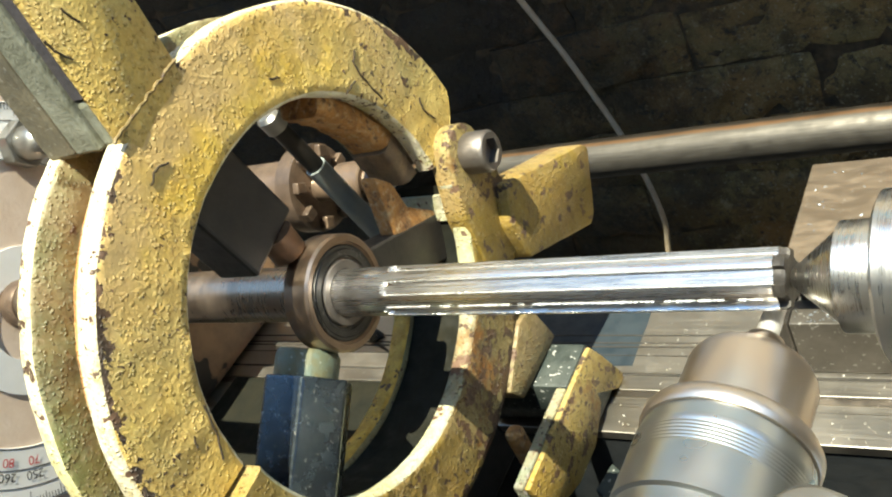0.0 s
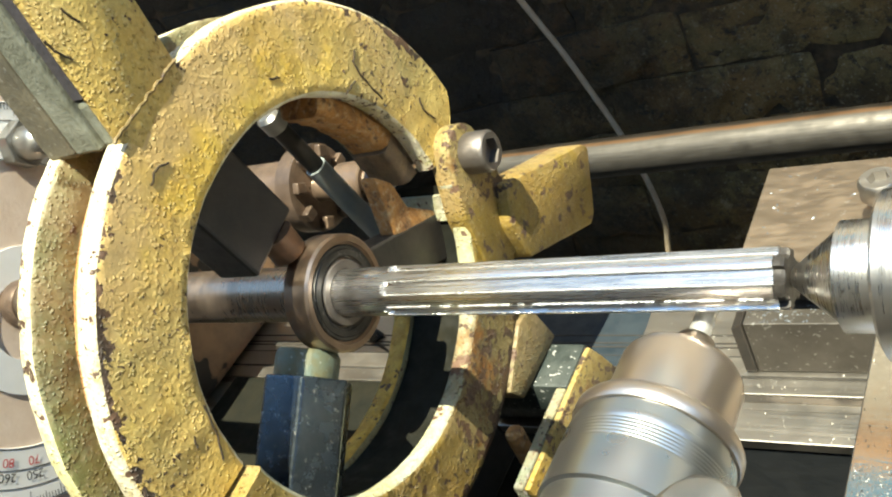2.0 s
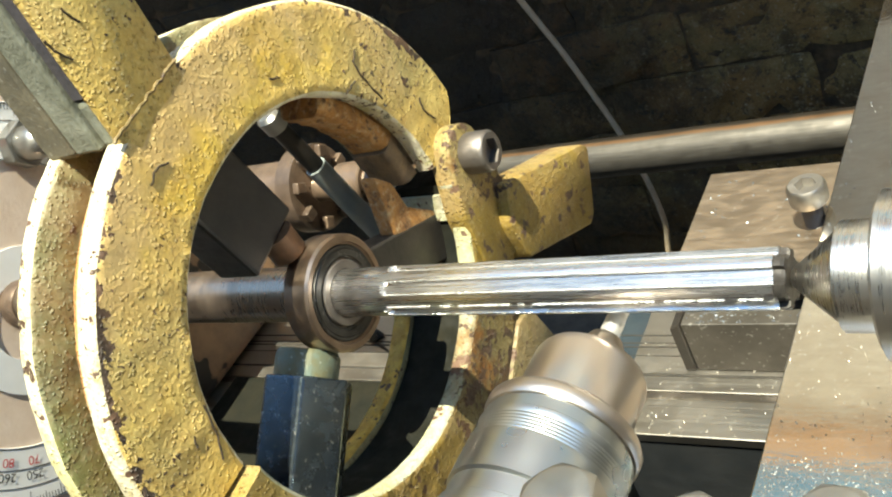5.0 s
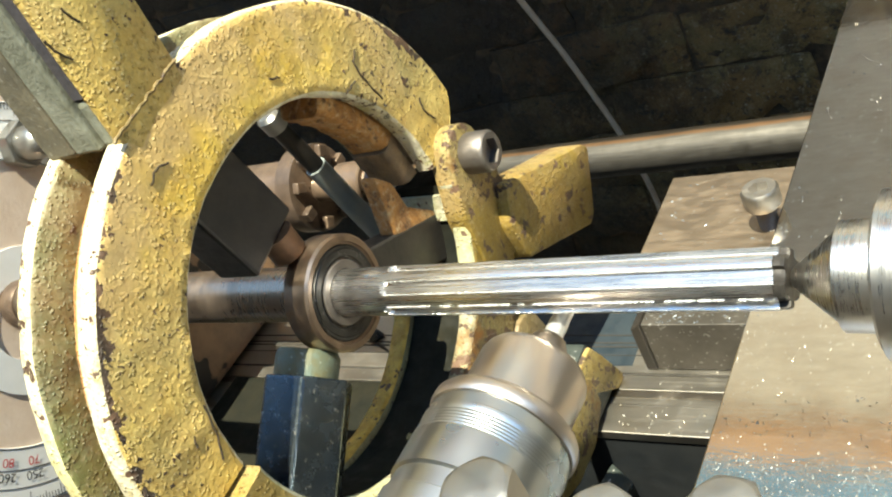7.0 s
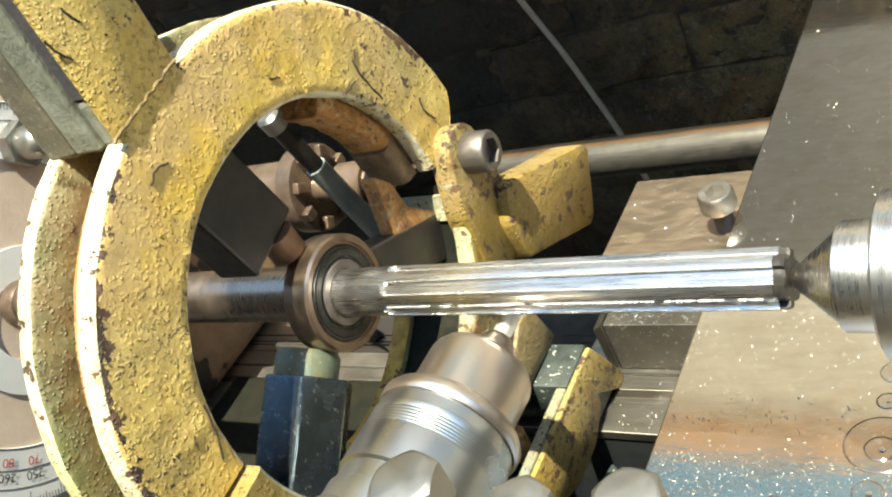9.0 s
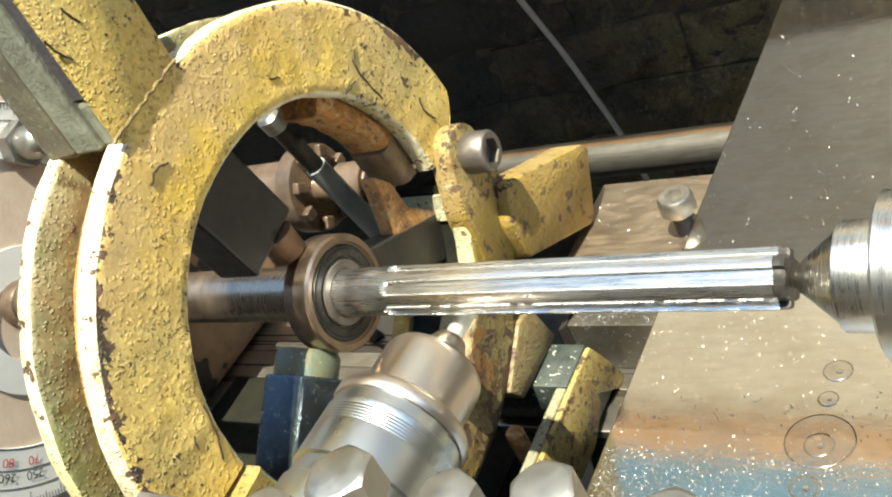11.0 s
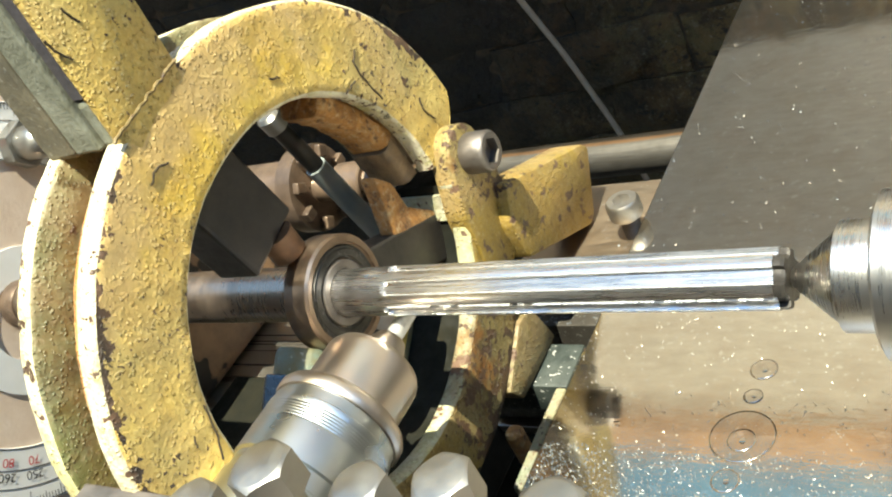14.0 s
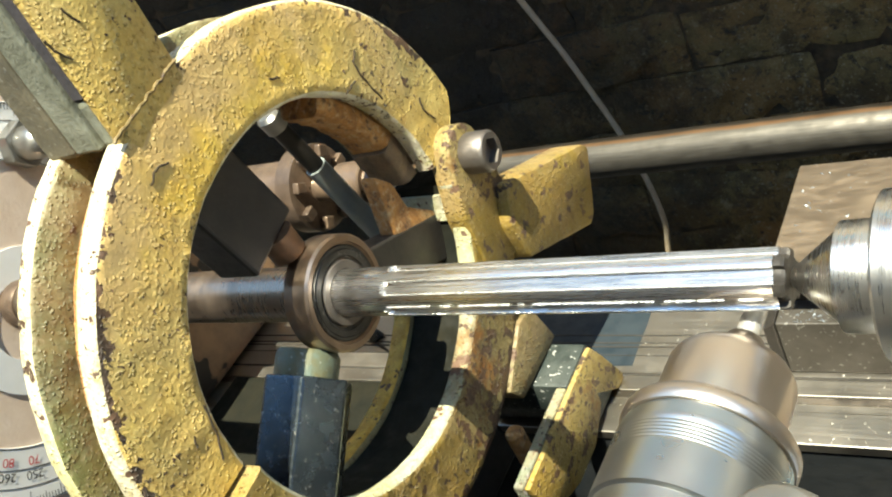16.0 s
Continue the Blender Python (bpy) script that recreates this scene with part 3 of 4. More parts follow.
# ---- the work between centres ----
def splined_shaft():
    s = thing("splined_shaft", label="bright turned steel shaft with freshly milled spline grooves", category="shaft")
    r, xs, xe = 0.0125, 0.0295, 0.2232
    part("journal", turned([(-0.002, 0.0118), (0.0, 0.0125), (xs, 0.0125)], "x", n=64), M_SHAFT, s, smooth=30)
    part("rear_journal", turned([(-0.33, 0.015), (-0.018, 0.015)], "x", n=48), M_SHAFT_OLD, s, "dark turned rear part of the shaft", smooth=30)
    end = bmesh.new()
    rows = []
    for x, k in ((0.2233, 1.0), (0.2262, 1.0), (0.2275, 0.93)):
        rows.append([end.verts.new((x, k * rr * math.cos(2 * PI * j / 120), k * rr * math.sin(2 * PI * j / 120))) for j in range(120) for rr in [0.0096 if min(abs((j * 3 - g + 180) % 360 - 180) for g in range(12, 372, 60)) < 16 else 0.0121]])
    for p, q in zip(rows, rows[1:]):
        for j in range(120):
            end.faces.new((p[j], p[(j + 1) % 120], q[(j + 1) % 120], q[j]))
    end.faces.new(rows[0][::-1])
    end.faces.new(rows[-1])
    part("shaft_end", end, M_BLACK, s, "dark chamfered shaft end")
    # splined length: grooves cut into the round, with rounded ends
    bm = bmesh.new()
    grooves, half, deep = [132 + 60 * k for k in range(6)], 16, 0.0024
    n, rows = 240, 60
    grid = []
    for i in range(rows + 1):
        x = xs + (xe - xs) * (i / rows if i > 12 else (i / 12) * 0.012 / (xe - xs)) if i <= 12 else xs + 0.012 + (xe - xs - 0.012) * (i - 12) / (rows - 12)
        ring = []
        for j in range(n):
            d = 360.0 * j / n
            rr = r
            for g in grooves:
                off = abs((d - g + 180) % 360 - 180)
                into = (x - xs - 0.002) / 0.0045
                w = half * (math.sqrt(max(0, 1 - (1 - min(1, into)) ** 2)) if into > 0 else 0)
                if off < w:
                    rr = min(rr, (r - deep) / math.cos(radians(off)) if off < half - 2 else r - deep)
            ring.append(bm.verts.new((x, rr * math.cos(radians(d)), rr * math.sin(radians(d)))))
        grid.append(ring)
    for p, q in zip(grid, grid[1:]):
        for j in range(n):
            bm.faces.new((p[j], p[(j + 1) % n], q[(j + 1) % n], q[j]))
    bm.faces.new(grid[0][::-1])
    bm.faces.new(grid[-1])
    part("splined_length", bm, M_SHAFT, s, "bright shaft length with milled splines", smooth=25)
    rng = random.Random(4)
    for g, sides in ((grooves[0], ((-1, 0.6), (1, 0.9))), (grooves[1], ((-1, 2.0), (1, 0.2))), (grooves[5], ((1, 0.5),))):
        for side, big in sides:
            bm = bmesh.new()
            x = xs + 0.004
            a = radians(g + side * (half + 0.6))
            while x < xe - 0.001:
                ln = rng.uniform(0.0008, 0.003)
                hgt = rng.uniform(0.00015, 0.0006) * big
                c = Vector((x, (r + 0.0001) * math.cos(a), (r + 0.0001) * math.sin(a)))
                o = Vector((0, math.cos(a), math.sin(a)))
                tn = Vector((0, -math.sin(a), math.cos(a))) * side
                vs = [bm.verts.new(c - o * 0.0004), bm.verts.new(c + Vector((ln, 0, 0)) - o * 0.0004), bm.verts.new(c + Vector((ln * rng.uniform(0.4, 0.9), 0, 0)) + o * hgt - tn * 0.0003), bm.verts.new(c + Vector((ln / 2, 0, 0)) - tn * 0.0005 - o * 0.0003)]
                for f in ((0, 1, 2), (1, 3, 2), (3, 0, 2), (0, 3, 1)):
                    bm.faces.new([vs[k] for k in f])
                x += ln * rng.uniform(0.3, 0.8) if rng.random() < 0.96 else ln + 0.004
            part("burr", bm, M_BURR, s, "bright ragged burr along a groove")
    return s


def bearing():
    b = thing("ball_bearing", label="greasy steel ball bearing with a dark shield on the shaft", category="bearing")
    part("outer_race", turned([(-0.017, 0.0265), (-0.017, 0.0295), (-0.0155, 0.031), (-0.0013, 0.031), (0.0, 0.0297), (0.0, 0.0268), (-0.0012, 0.0264), (-0.0012, 0.0255), (-0.003, 0.0252)], "x", n=96), M_RACE, b, smooth=35)
    part("shield", turned([(-0.0040, 0.0256), (-0.0012, 0.0252), (-0.0009, 0.0245), (-0.0012, 0.0232), (-0.0008, 0.0228), (-0.0008, 0.0196), (-0.0014, 0.0190), (-0.0014, 0.0181), (-0.004, 0.0178)], "x", n=96), M_SEAL, b, "dark pressed bearing shield", smooth=35)
    part("inner_race", turned([(-0.016, 0.0174), (-0.0005, 0.0174), (0.0, 0.0168), (0.0, 0.0132), (-0.0006, 0.01255), (-0.016, 0.01255)], "x", n=96), M_CAP, b, smooth=35)
    return b


def tailstock():
    t = thing("tailstock_centre", label="pointed steel tailstock centre in its round holder", category="lathe centre")
    part("point", turned([(0.2277, 0.0030), (0.2290, 0.0045), (0.246, 0.0185)], "x", n=64), M_CENTRE, t, smooth=30)
    part("neck", turned([(0.2462, 0.0187), (0.2472, 0.0212), (0.2600, 0.0215), (0.2612, 0.0212)], "x", n=64), M_CENTRE, t, smooth=30)
    part("body", turned([(0.2614, 0.029), (0.2630, 0.0318), (0.330, 0.0325), (0.331, 0.0300)], "x", n=64), M_CENTRE, t, smooth=30)
    part("quill", turned([(0.3312, 0.024), (0.52, 0.024)], "x", n=48), M_CENTRE, t, smooth=30)
    h = thing("tailstock", label="dark cast tailstock body on the bed", category="tailstock")
    part("barrel", turned([(0.521, 0.045), (0.524, 0.05), (0.80, 0.05)], "x", n=48), M_BEDSIDE, h, smooth=30)
    part("upright", box(0.54, 0.78, -0.04, 0.12, -0.2075, -0.0505, 0.006), M_BEDSIDE, h)
    return t


# ---- the steady rest ----
SC = (0.0, -0.001)


def radial(deg, x=0.0):
    """A frame whose x stays the lathe's axis and whose y points outward at that angle."""
    return Matrix.Rotation(radians(deg), 4, "X")


def steady_rest():
    s = thing("steady_rest", label="cast steady rest in thick chipped yellow paint round the bearing", category="steady rest")
    global OVAL
    OVAL = 1.028
    U0, U1, L0, L1 = 4, 183.5, 185, 354
    R0, R1 = 0.1025, 0.1508
    part("upper_front_flange", sector(R0, R1, 0.5, U1, -0.012, 0.0, SC, 150, 12, 0.0008, 0.0018, 0, 15, 2), [M_YELLOW, M_PALE], s, "chipped lumpy yellow paint", smooth=50)
    part("upper_rear_flange", sector(R0, R1, U0, U1, -0.053, -0.041, SC, 110, 3, 0.0014, 0.0015, 5, 0, True), [M_OLIVE, M_PALE], s, "grimy paint, its shade put in as olive", smooth=50)
    part("upper_web", sector(0.1065, 0.133, U0 + 1, U1, -0.0405, -0.0125, SC, 80, 2, 0.001), M_RUST, s, "rusty casting between the flanges", smooth=50)
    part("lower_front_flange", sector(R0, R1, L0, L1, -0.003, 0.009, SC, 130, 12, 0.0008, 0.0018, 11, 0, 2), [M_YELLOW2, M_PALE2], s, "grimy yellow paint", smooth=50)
    # rims take the brighter yellow, for light that falls on the inner one
    part("lower_rear_flange", sector(R0, R1, L0, 346, -0.053, -0.041, SC, 100, 3, 0.0014, 0.0015, 17, 0, 2), [M_OLIVE, M_YELLOW], s, smooth=50)
    part("lower_web", sector(0.1065, 0.133, L0, L1 - 1, -0.0405, -0.0035, SC, 80, 2, 0.001), M_OLIVEDARK, s, "casting between the flanges, darkened for its shade", smooth=50)
    part("inner_lip", sector(0.0935, 0.1062, 17, 52, -0.0405, -0.0135, SC, 70, 4, 0.0030, 0.003, 3), M_RUST, s, "rusty inner lip of the upper half", smooth=50)
    part("lip_end", sector(0.0915, 0.1062, 0, 16.5, -0.0405, -0.0135, SC, 24, 4, 0.0020, 0.003, 7), M_BROWNIRON, s, "bare brown end of the inner lip", smooth=50)
    part("upper_web_end", sector(0.1040, 0.146, 3.0, 17, -0.0405, -0.0125, SC, 20, 3, 0.0015, 0.0025), M_BROWNIRON, s, "bare brown iron end of the upper half", smooth=50)
    part("lower_web_end", sector(0.1045, 0.146, 341, 350, -0.0405, -0.0035, SC, 20, 3, 0.0015, 0.0025), M_PALE2, s, "flaking pale paint on the end of the lower half", smooth=50)
    part("joint_tongue", prism([(0.0725, 0.0215), (0.083, 0.0095), (0.085, -0.010), (0.109, -0.033), (0.100, -0.040), (0.064, -0.0145)], -0.024, -0.0128, 0.0015), M_RUST, s, "rust-covered tongue at the joint of the halves", smooth=40)
    OVAL = 1.0
    # clamp ear with its screw
    ear = []
    for k in range(13):
        a = radians(150 - 15 * k)
        ear.append((0.1265 + 0.0185 * math.cos(a), -0.006 + 0.0195 * math.sin(a)))
    ear += [(0.149, -0.047), (0.140, -0.088), (0.096, -0.074), (0.0985, -0.032), (0.106, -0.010)]
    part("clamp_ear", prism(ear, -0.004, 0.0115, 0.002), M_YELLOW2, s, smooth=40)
    cs = cap_screw("clamp_screw", 0.0122, 0.0165, 0.0072)
    cs.parent = s
    cs.matrix_basis = pose(0.0118, 0.1275, -0.0060, 0, 90, 0)
    return s


def cracks(s):
    """Cracks and gouges in the thick paint of the ring's face."""
    rows = (((0.0936, 0.0894), (0.0891, 0.0841), (0.0887, 0.0771), (0.0913, 0.0689), (0.0954, 0.0565)), ((0.0721, 0.0758), (0.0767, 0.0760), (0.0830, 0.0766)), ((0.1236, 0.0387), (0.1225, 0.0298), (0.1287, 0.0203)), ((-0.0614, 0.1890), (-0.0600, 0.1835), (-0.0552, 0.1767)), ((-0.0459, 0.1943), (-0.0446, 0.1902), (-0.0420, 0.1864)),
            ((-0.104, 0.030), (-0.108, 0.014), (-0.113, 0.004)), ((-0.060, 0.118), (-0.052, 0.121), (-0.046, 0.119)), ((-0.117, 0.024), (-0.119, 0.019)), ((0.030, 0.112), (0.036, 0.109)))
    for row in rows:
        pts = []
        for (y0, z0), (y1, z1) in zip(row, row[1:]):
            for k in range(5):
                t = k / 5
                p = Vector((0.0002, y0 + (y1 - y0) * t, z0 + (z1 - z0) * t))
                pts.append(p + Vector((0, noise.noise(p * 300), noise.noise(p * 300 + Vector((4, 4, 4))))) * 0.0012)
        pts.append(Vector((0.0002, *row[-1])))
        part("crack", tube(pts, 0.00055, 6), M_RUSTDARK, s, "dark crack in the paint")


def cap_screw(name, r, h, socket, shank=0.0, shank_r=0.006, mat=None):
    """A socket head cap screw standing on z = 0, head up."""
    bm = bmesh.new()
    n = 72
    rows = [(0.0, r * 0.97), (0.001, r), (h - 0.002, r), (h - 0.0004, r * 0.93), (h, r * 0.9)]
    rings = []
    for z, rr in rows:
        rings.append([bm.verts.new(((rr + (0.00045 if i % 2 and 0 < z < h - 0.001 else 0)) * math.cos(2 * PI * i / n), (rr + (0.00045 if i % 2 and 0 < z < h - 0.001 else 0)) * math.sin(2 * PI * i / n), z)) for i in range(n)])
    hexr = [socket / math.cos(((i / n * 6) % 1 - 0.5) * PI / 3) for i in range(n)]
    for z in (h, h - 0.006):
        rings.append([bm.verts.new((hexr[i] * math.cos(2 * PI * i / n), hexr[i] * math.sin(2 * PI * i / n), z)) for i in range(n)])
    for p, q in zip(rings, rings[1:]):
        for i in range(n):
            bm.faces.new((p[i], p[(i + 1) % n], q[(i + 1) % n], q[i]))
    bm.faces.new(rings[0][::-1])
    bm.faces.new(rings[-1])
    ob = part(name, bm, mat or M_CAP, smooth=35)
    if shank:
        prof = []
        z = -shank
        while z < -0.0005:
            prof += [(z, shank_r * 0.86), (z + 0.0009, shank_r)]
            z += 0.00175
        part("thread", turned(prof, "z", n=24), M_CAP, ob, smooth=20)
    return ob


def jaws(s):
    # lower jaw: a six-sided block with a round nose against the bearing
    m = radial(217)
    j = part("jaw", oriented(prism([(0.0245 * math.cos(radians(k * 60 - 8)), 0.0245 * math.sin(radians(k * 60 - 8))) for k in range(6)], 0.0450, 0.175, 0.0015), Matrix.Translation((-0.020, 0, 0)) @ m @ Matrix.Rotation(PI / 2, 4, "Z") @ Matrix.Rotation(radians(3.5), 4, "X")), M_JAW, s, "dark blued six-sided jaw speckled with swarf")
    part("nose", oriented(turned([(0.0305, 0.0155), (0.034, 0.0172), (0.0448, 0.0170)], "y", n=40), Matrix.Translation((-0.023, 0, 0)) @ m), M_NOSE, j, "worn greenish round nose", smooth=40)
    # upper jaw
    m = radial(104)
    j = part("jaw", oriented(box(-0.040, -0.0125, 0.046, 0.112, -0.021, 0.021, 0.002), m), M_BLACK, s, "black oily square jaw")
    part("nose", oriented(turned([(0.0305, 0.008), (0.032, 0.0095), (0.0458, 0.0095)], "y", n=32), Matrix.Translation((-0.018, 0, 0)) @ radial(96)), M_BRONZE, j, "bronze jaw nose", smooth=40)
    # far jaw
    m = radial(338)
    j = part("jaw", oriented(box(-0.030, -0.0125, 0.036, 0.20, -0.019, 0.011, 0.0015), m), M_BLACK, s, "black oily square jaw")
    part("nose", oriented(turned([(0.0305, 0.008), (0.032, 0.0085), (0.0358, 0.0085)], "y", n=32), Matrix.Translation((-0.02, 0, 0)) @ m), M_BRONZE, j, smooth=40)
    # housings
    far = [(0.137, -0.037), (0.236, -0.079), (0.243, -0.086), (0.217, -0.125), (0.208, -0.129), (0.128, -0.090), (0.124, -0.060)]
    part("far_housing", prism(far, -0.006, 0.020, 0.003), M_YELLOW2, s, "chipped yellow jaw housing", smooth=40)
    up = [(-0.012, 0.140), (-0.011, 0.30), (-0.0595, 0.30), (-0.0590, 0.1385), (-0.053, 0.130), (-0.035, 0.136)]
    hs = part("upper_housing", prism(up, -0.0055, 0.0002, 0.0022), M_YELLOWB, s, "chipped yellow jaw housing", smooth=40)
    crease = [Vector((0.0002, -0.0123 - 0.0501 * t / 24, 0.1498 - 0.0082 * t / 24 + 0.0012 * noise.noise(Vector((t * 0.6, 1, 2))))) for t in range(25)]
    part("crease", tube(crease, 0.0009, 8), M_GRIMY, hs, "dark grimy crease where housing meets ring", smooth=60)
    # bare side wall, coloured dark for the shade it lies in
    part("housing_side", box(-0.0130, -0.0057, -0.0582, -0.013, 0.1602, 0.30, 0.001), M_VIOLET, hs, "bare side of the housing, its shade put in as grey-violet")
    part("housing_end", box(-0.0130, -0.0057, -0.0586, -0.013, 0.1375, 0.1600, 0.0025), M_PALEGREEN, hs, "pale green worn end of the housing")
    part("pale_strip", box(-0.0300, -0.0132, -0.0610, -0.014, 0.1375, 0.30, 0.0015), M_PALEGREEN, hs, "pale green worn strip")
    part("side_rail", box(-0.0510, -0.0302, -0.0615, -0.014, 0.136, 0.30, 0.003), M_GREENGREY, hs, "worn pale green rear half of the housing")
    # foot
    foot = [(0.002, -0.160), (0.072, -0.158), (0.1145, -0.157), (0.1225, -0.172), (0.1365, -0.204), (0.134, -0.2072), (0.125, -0.2072), (0.101, -0.186), (0.100, -0.195), (0.075, -0.2072), (0.045, -0.2072), (0.012, -0.195)]
    part("foot", prism(foot, 0.0362, 0.040, 0.0010), M_FOOT, s, "grimy yellow clamping foot", smooth=40)
    part("worn_edge", prism([(0.002, -0.1590), (0.040, -0.1572), (0.079, -0.1568), (0.079, -0.2072), (0.040, -0.2072), (0.002, -0.190)], 0.0290, 0.0360, 0.0012), M_WORN, s, "pale green worn top edge of the foot")
    # shadow on the foot's top is put into the block's dark colour
    part("foot_block", prism([(0.0795, -0.157), (0.117, -0.156), (0.136, -0.2072), (0.094, -0.2072), (0.0795, -0.18)], -0.045, 0.0360, 0.002), M_DARKGREEN, s, "worn dark green block of the foot, darkened for its shade", smooth=40)
    # half shade on the gusset is put into its dark tan
    part("gusset", prism([(0.096, -0.117), (0.114, -0.120), (0.1240, -0.1555), (0.067, -0.1555), (0.058, -0.140)], -0.040, 0.012, 0.002), M_TAN, s, "grimy gusset between ring and foot, darkened for its shade", smooth=40)
    # added plate, dark in place of the ring's shadow on the front way
    part("base", box(-0.33, -0.050, -0.06, 0.119, -0.2076, -0.2015, 0.002), M_OLIVEDARK, s, "added dark plate standing in for shade on the bed way")
    part("leg", prism([(-0.060, -0.140), (0.055, -0.140), (0.068, -0.2072), (-0.05, -0.2072)], -0.048, -0.014, 0.004), M_BLACK, s, "oily casting under the ring")
    part("clamp_plate", prism([(0.040, 0.081), (0.060, 0.067), (0.056, 0.045), (0.036, 0.058)], -0.27, -0.232, 0.0012, axis="z"), M_DARKGREEN, s, "dark oily clamp plate under the bed")
    part("foot_bolt", turned([(-0.183, 0.0062), (-0.160, 0.0062), (-0.158, 0.005)], "z", (0.012, 0.043, 0), 24), M_RUST, s, "rusty bolt")


# ---- headstock side ----
def index_dial():
    d = thing("index_dial", label="beige chuck face with a white paper degree scale", category="index dial")
    X = -0.30
    part("plate", turned([(X - 0.03, 0.142), (X - 0.001, 0.146), (X, 0.145)], "x", n=96), M_BEIGE, d, smooth=30)
    paper = part("outer_scale", sector(0.099, 0.140, 0, 359.9, X + 0.0002, X + 0.0012, (0, 0), 120, 1, 0, 0.0002), M_PAPER, d, "white paper ring with degree marks")
    part("inner_scale", sector(0.028, 0.052, 0, 359.9, X + 0.0002, X + 0.0012, (-0.004, -0.012), 90, 1, 0, 0.0002), M_PAPER, d, "white paper ring")
    part("hub", turned([(X + 0.0002, 0.0165), (X + 0.012, 0.0165), (X + 0.014, 0.0155)], "x", n=48), M_BROWN, d, "brown steel hub", smooth=30)
    # rings and degree ticks
    bm = bmesh.new()
    for r in (0.0995, 0.1140, 0.1265, 0.1385):
        k = sector(r, r + 0.0006, 0, 359.9, X + 0.0013, X + 0.0015, (0, 0), 120, 1, 0, 0.0001)
        me = bpy.data.meshes.new("line")
        k.to_mesh(me)
        k.free()
        bm.from_mesh(me)
        bpy.data.meshes.remove(me)
    for deg in range(360):
        ln = 0.0085 if deg % 10 == 0 else 0.006 if deg % 5 == 0 else 0.004
        a = radians(deg)
        u, v = Vector((0, math.cos(a), math.sin(a))), Vector((0, -math.sin(a), math.cos(a))) * 0.00028
        o = Vector((X + 0.0015, 0, 0))
        for r0, r1 in ((0.1385 - ln, 0.1385),):
            bm.faces.new([bm.verts.new(o + u * r + v * s) for r, s in ((r0, -1), (r1, -1), (r1, 1), (r0, 1))])
    part("scale_mark", bm, M_INK, paper, "black ring lines and degree ticks")
    # numbers: black outer row, red inner row, tops outward
    for k in range(36):
        ang = -128.1 - (k * 10 - 250)
        for txt, r, mat in ((k * 10, 0.1160, M_INK), ((k * 10 + 180) % 360, 0.1060, M_REDINK)):
            cu = bpy.data.curves.new("number", "FONT")
            cu.body, cu.size, cu.align_x, cu.align_y = str(txt), 0.0088, "CENTER", "BOTTOM_BASELINE"
            cu.materials.append(mat)
            ob = new("number", cu)
            ob.parent = paper
            a = radians(ang)
            up, out = Vector((0, math.cos(a), math.sin(a))), Vector((1, 0, 0))
            rt = up.cross(out)
            m = Matrix((rt, up, out)).transposed().to_4x4()
            m.translation = Vector((X + 0.0017, 0, 0)) + up * r
            ob.matrix_basis = m
    nut = part("nut", oriented(prism(hexagon(0.030, 0.2), X + 0.0014, X + 0.014, 0.001), Matrix.Translation((0, 0.0724, 0.0829))), M_BOLT, d, "bright hex nut on a rounded stud")
    part("stud", turned([(X + 0.0142, 0.0122), (X + 0.028, 0.0122), (X + 0.034, 0.010), (X + 0.037, 0.005)], "x", (0, 0.0724, 0.0829), 40), M_BOLT, nut, smooth=40)
    return d


def headstock():
    h = thing("headstock", label="dark brown headstock casting with peeling paint", category="headstock")
    part("casting", box(-0.80, -0.345, -0.16, 0.27, -0.2075, 0.17, 0.012, 3), M_PEEL, h)
    part("spindle_nose", turned([(-0.3445, 0.05), (-0.331, 0.05)], "x", n=48), M_SHAFT_OLD, h, smooth=30)
    c = thing("drive_rod", label="brown oily rod with collars running out of the headstock", category="rod")
    y, z = 0.128, -0.018
    part("rod", turned([(-0.3445, 0.010), (-0.062, 0.010), (-0.060, 0.009)], "x", (0, y, z), 32), M_BROWN, c, smooth=30)
    part("collar", turned([(-0.20, 0.020), (-0.199, 0.021), (-0.134, 0.021), (-0.132, 0.019)], "x", (0, y, z), 40), M_BROWN, c, smooth=30)
    part("collar", turned([(-0.095, 0.0135), (-0.094, 0.0145), (-0.072, 0.0145), (-0.071, 0.0135)], "x", (0, y, z), 40), M_BROWN, c, smooth=30)
    bm = turned([(-0.130, 0.026), (-0.129, 0.030), (-0.116, 0.030), (-0.115, 0.027)], "x", (0, y, z), 48)
    dog = part("clutch_disc", bm, M_BROWN, c, "brown toothed clutch disc", smooth=30)
    for k in range(8):
        tooth = box(-0.1148, -0.1095, 0.020, 0.0285, -0.0038, 0.0038, 0.001)
        part("tooth", oriented(tooth, Matrix.Translation((0, y, z)) @ Matrix.Rotation(radians(45 * k + 10), 4, "X")), M_BROWN, dog)
    p = thing("upright_rod", label="upright blue-grey steel rod with a black upper end", category="rod")
    way = Vector((0, 0.27, -1)).normalized()
    foot = Vector((-0.073, 0.1005, 0.020)) - Vector((0, 0.0062, 0))
    part("rod", turned([(0.0, 0.0070), (0.2335, 0.0070)], at=foot, n=28, way=way), M_BLUEROD, p, smooth=30)
    part("sleeve", turned([(-0.037, 0.0058), (-0.0003, 0.0058)], at=foot, n=28, way=way), M_BLACK, p, "black upper end", smooth=30)
    part("tip", turned([(-0.049, 0.0050), (-0.047, 0.0075), (-0.0373, 0.0075)], at=foot, n=28, way=way), M_BOLT, p, "bright tip", smooth=30)
    return h


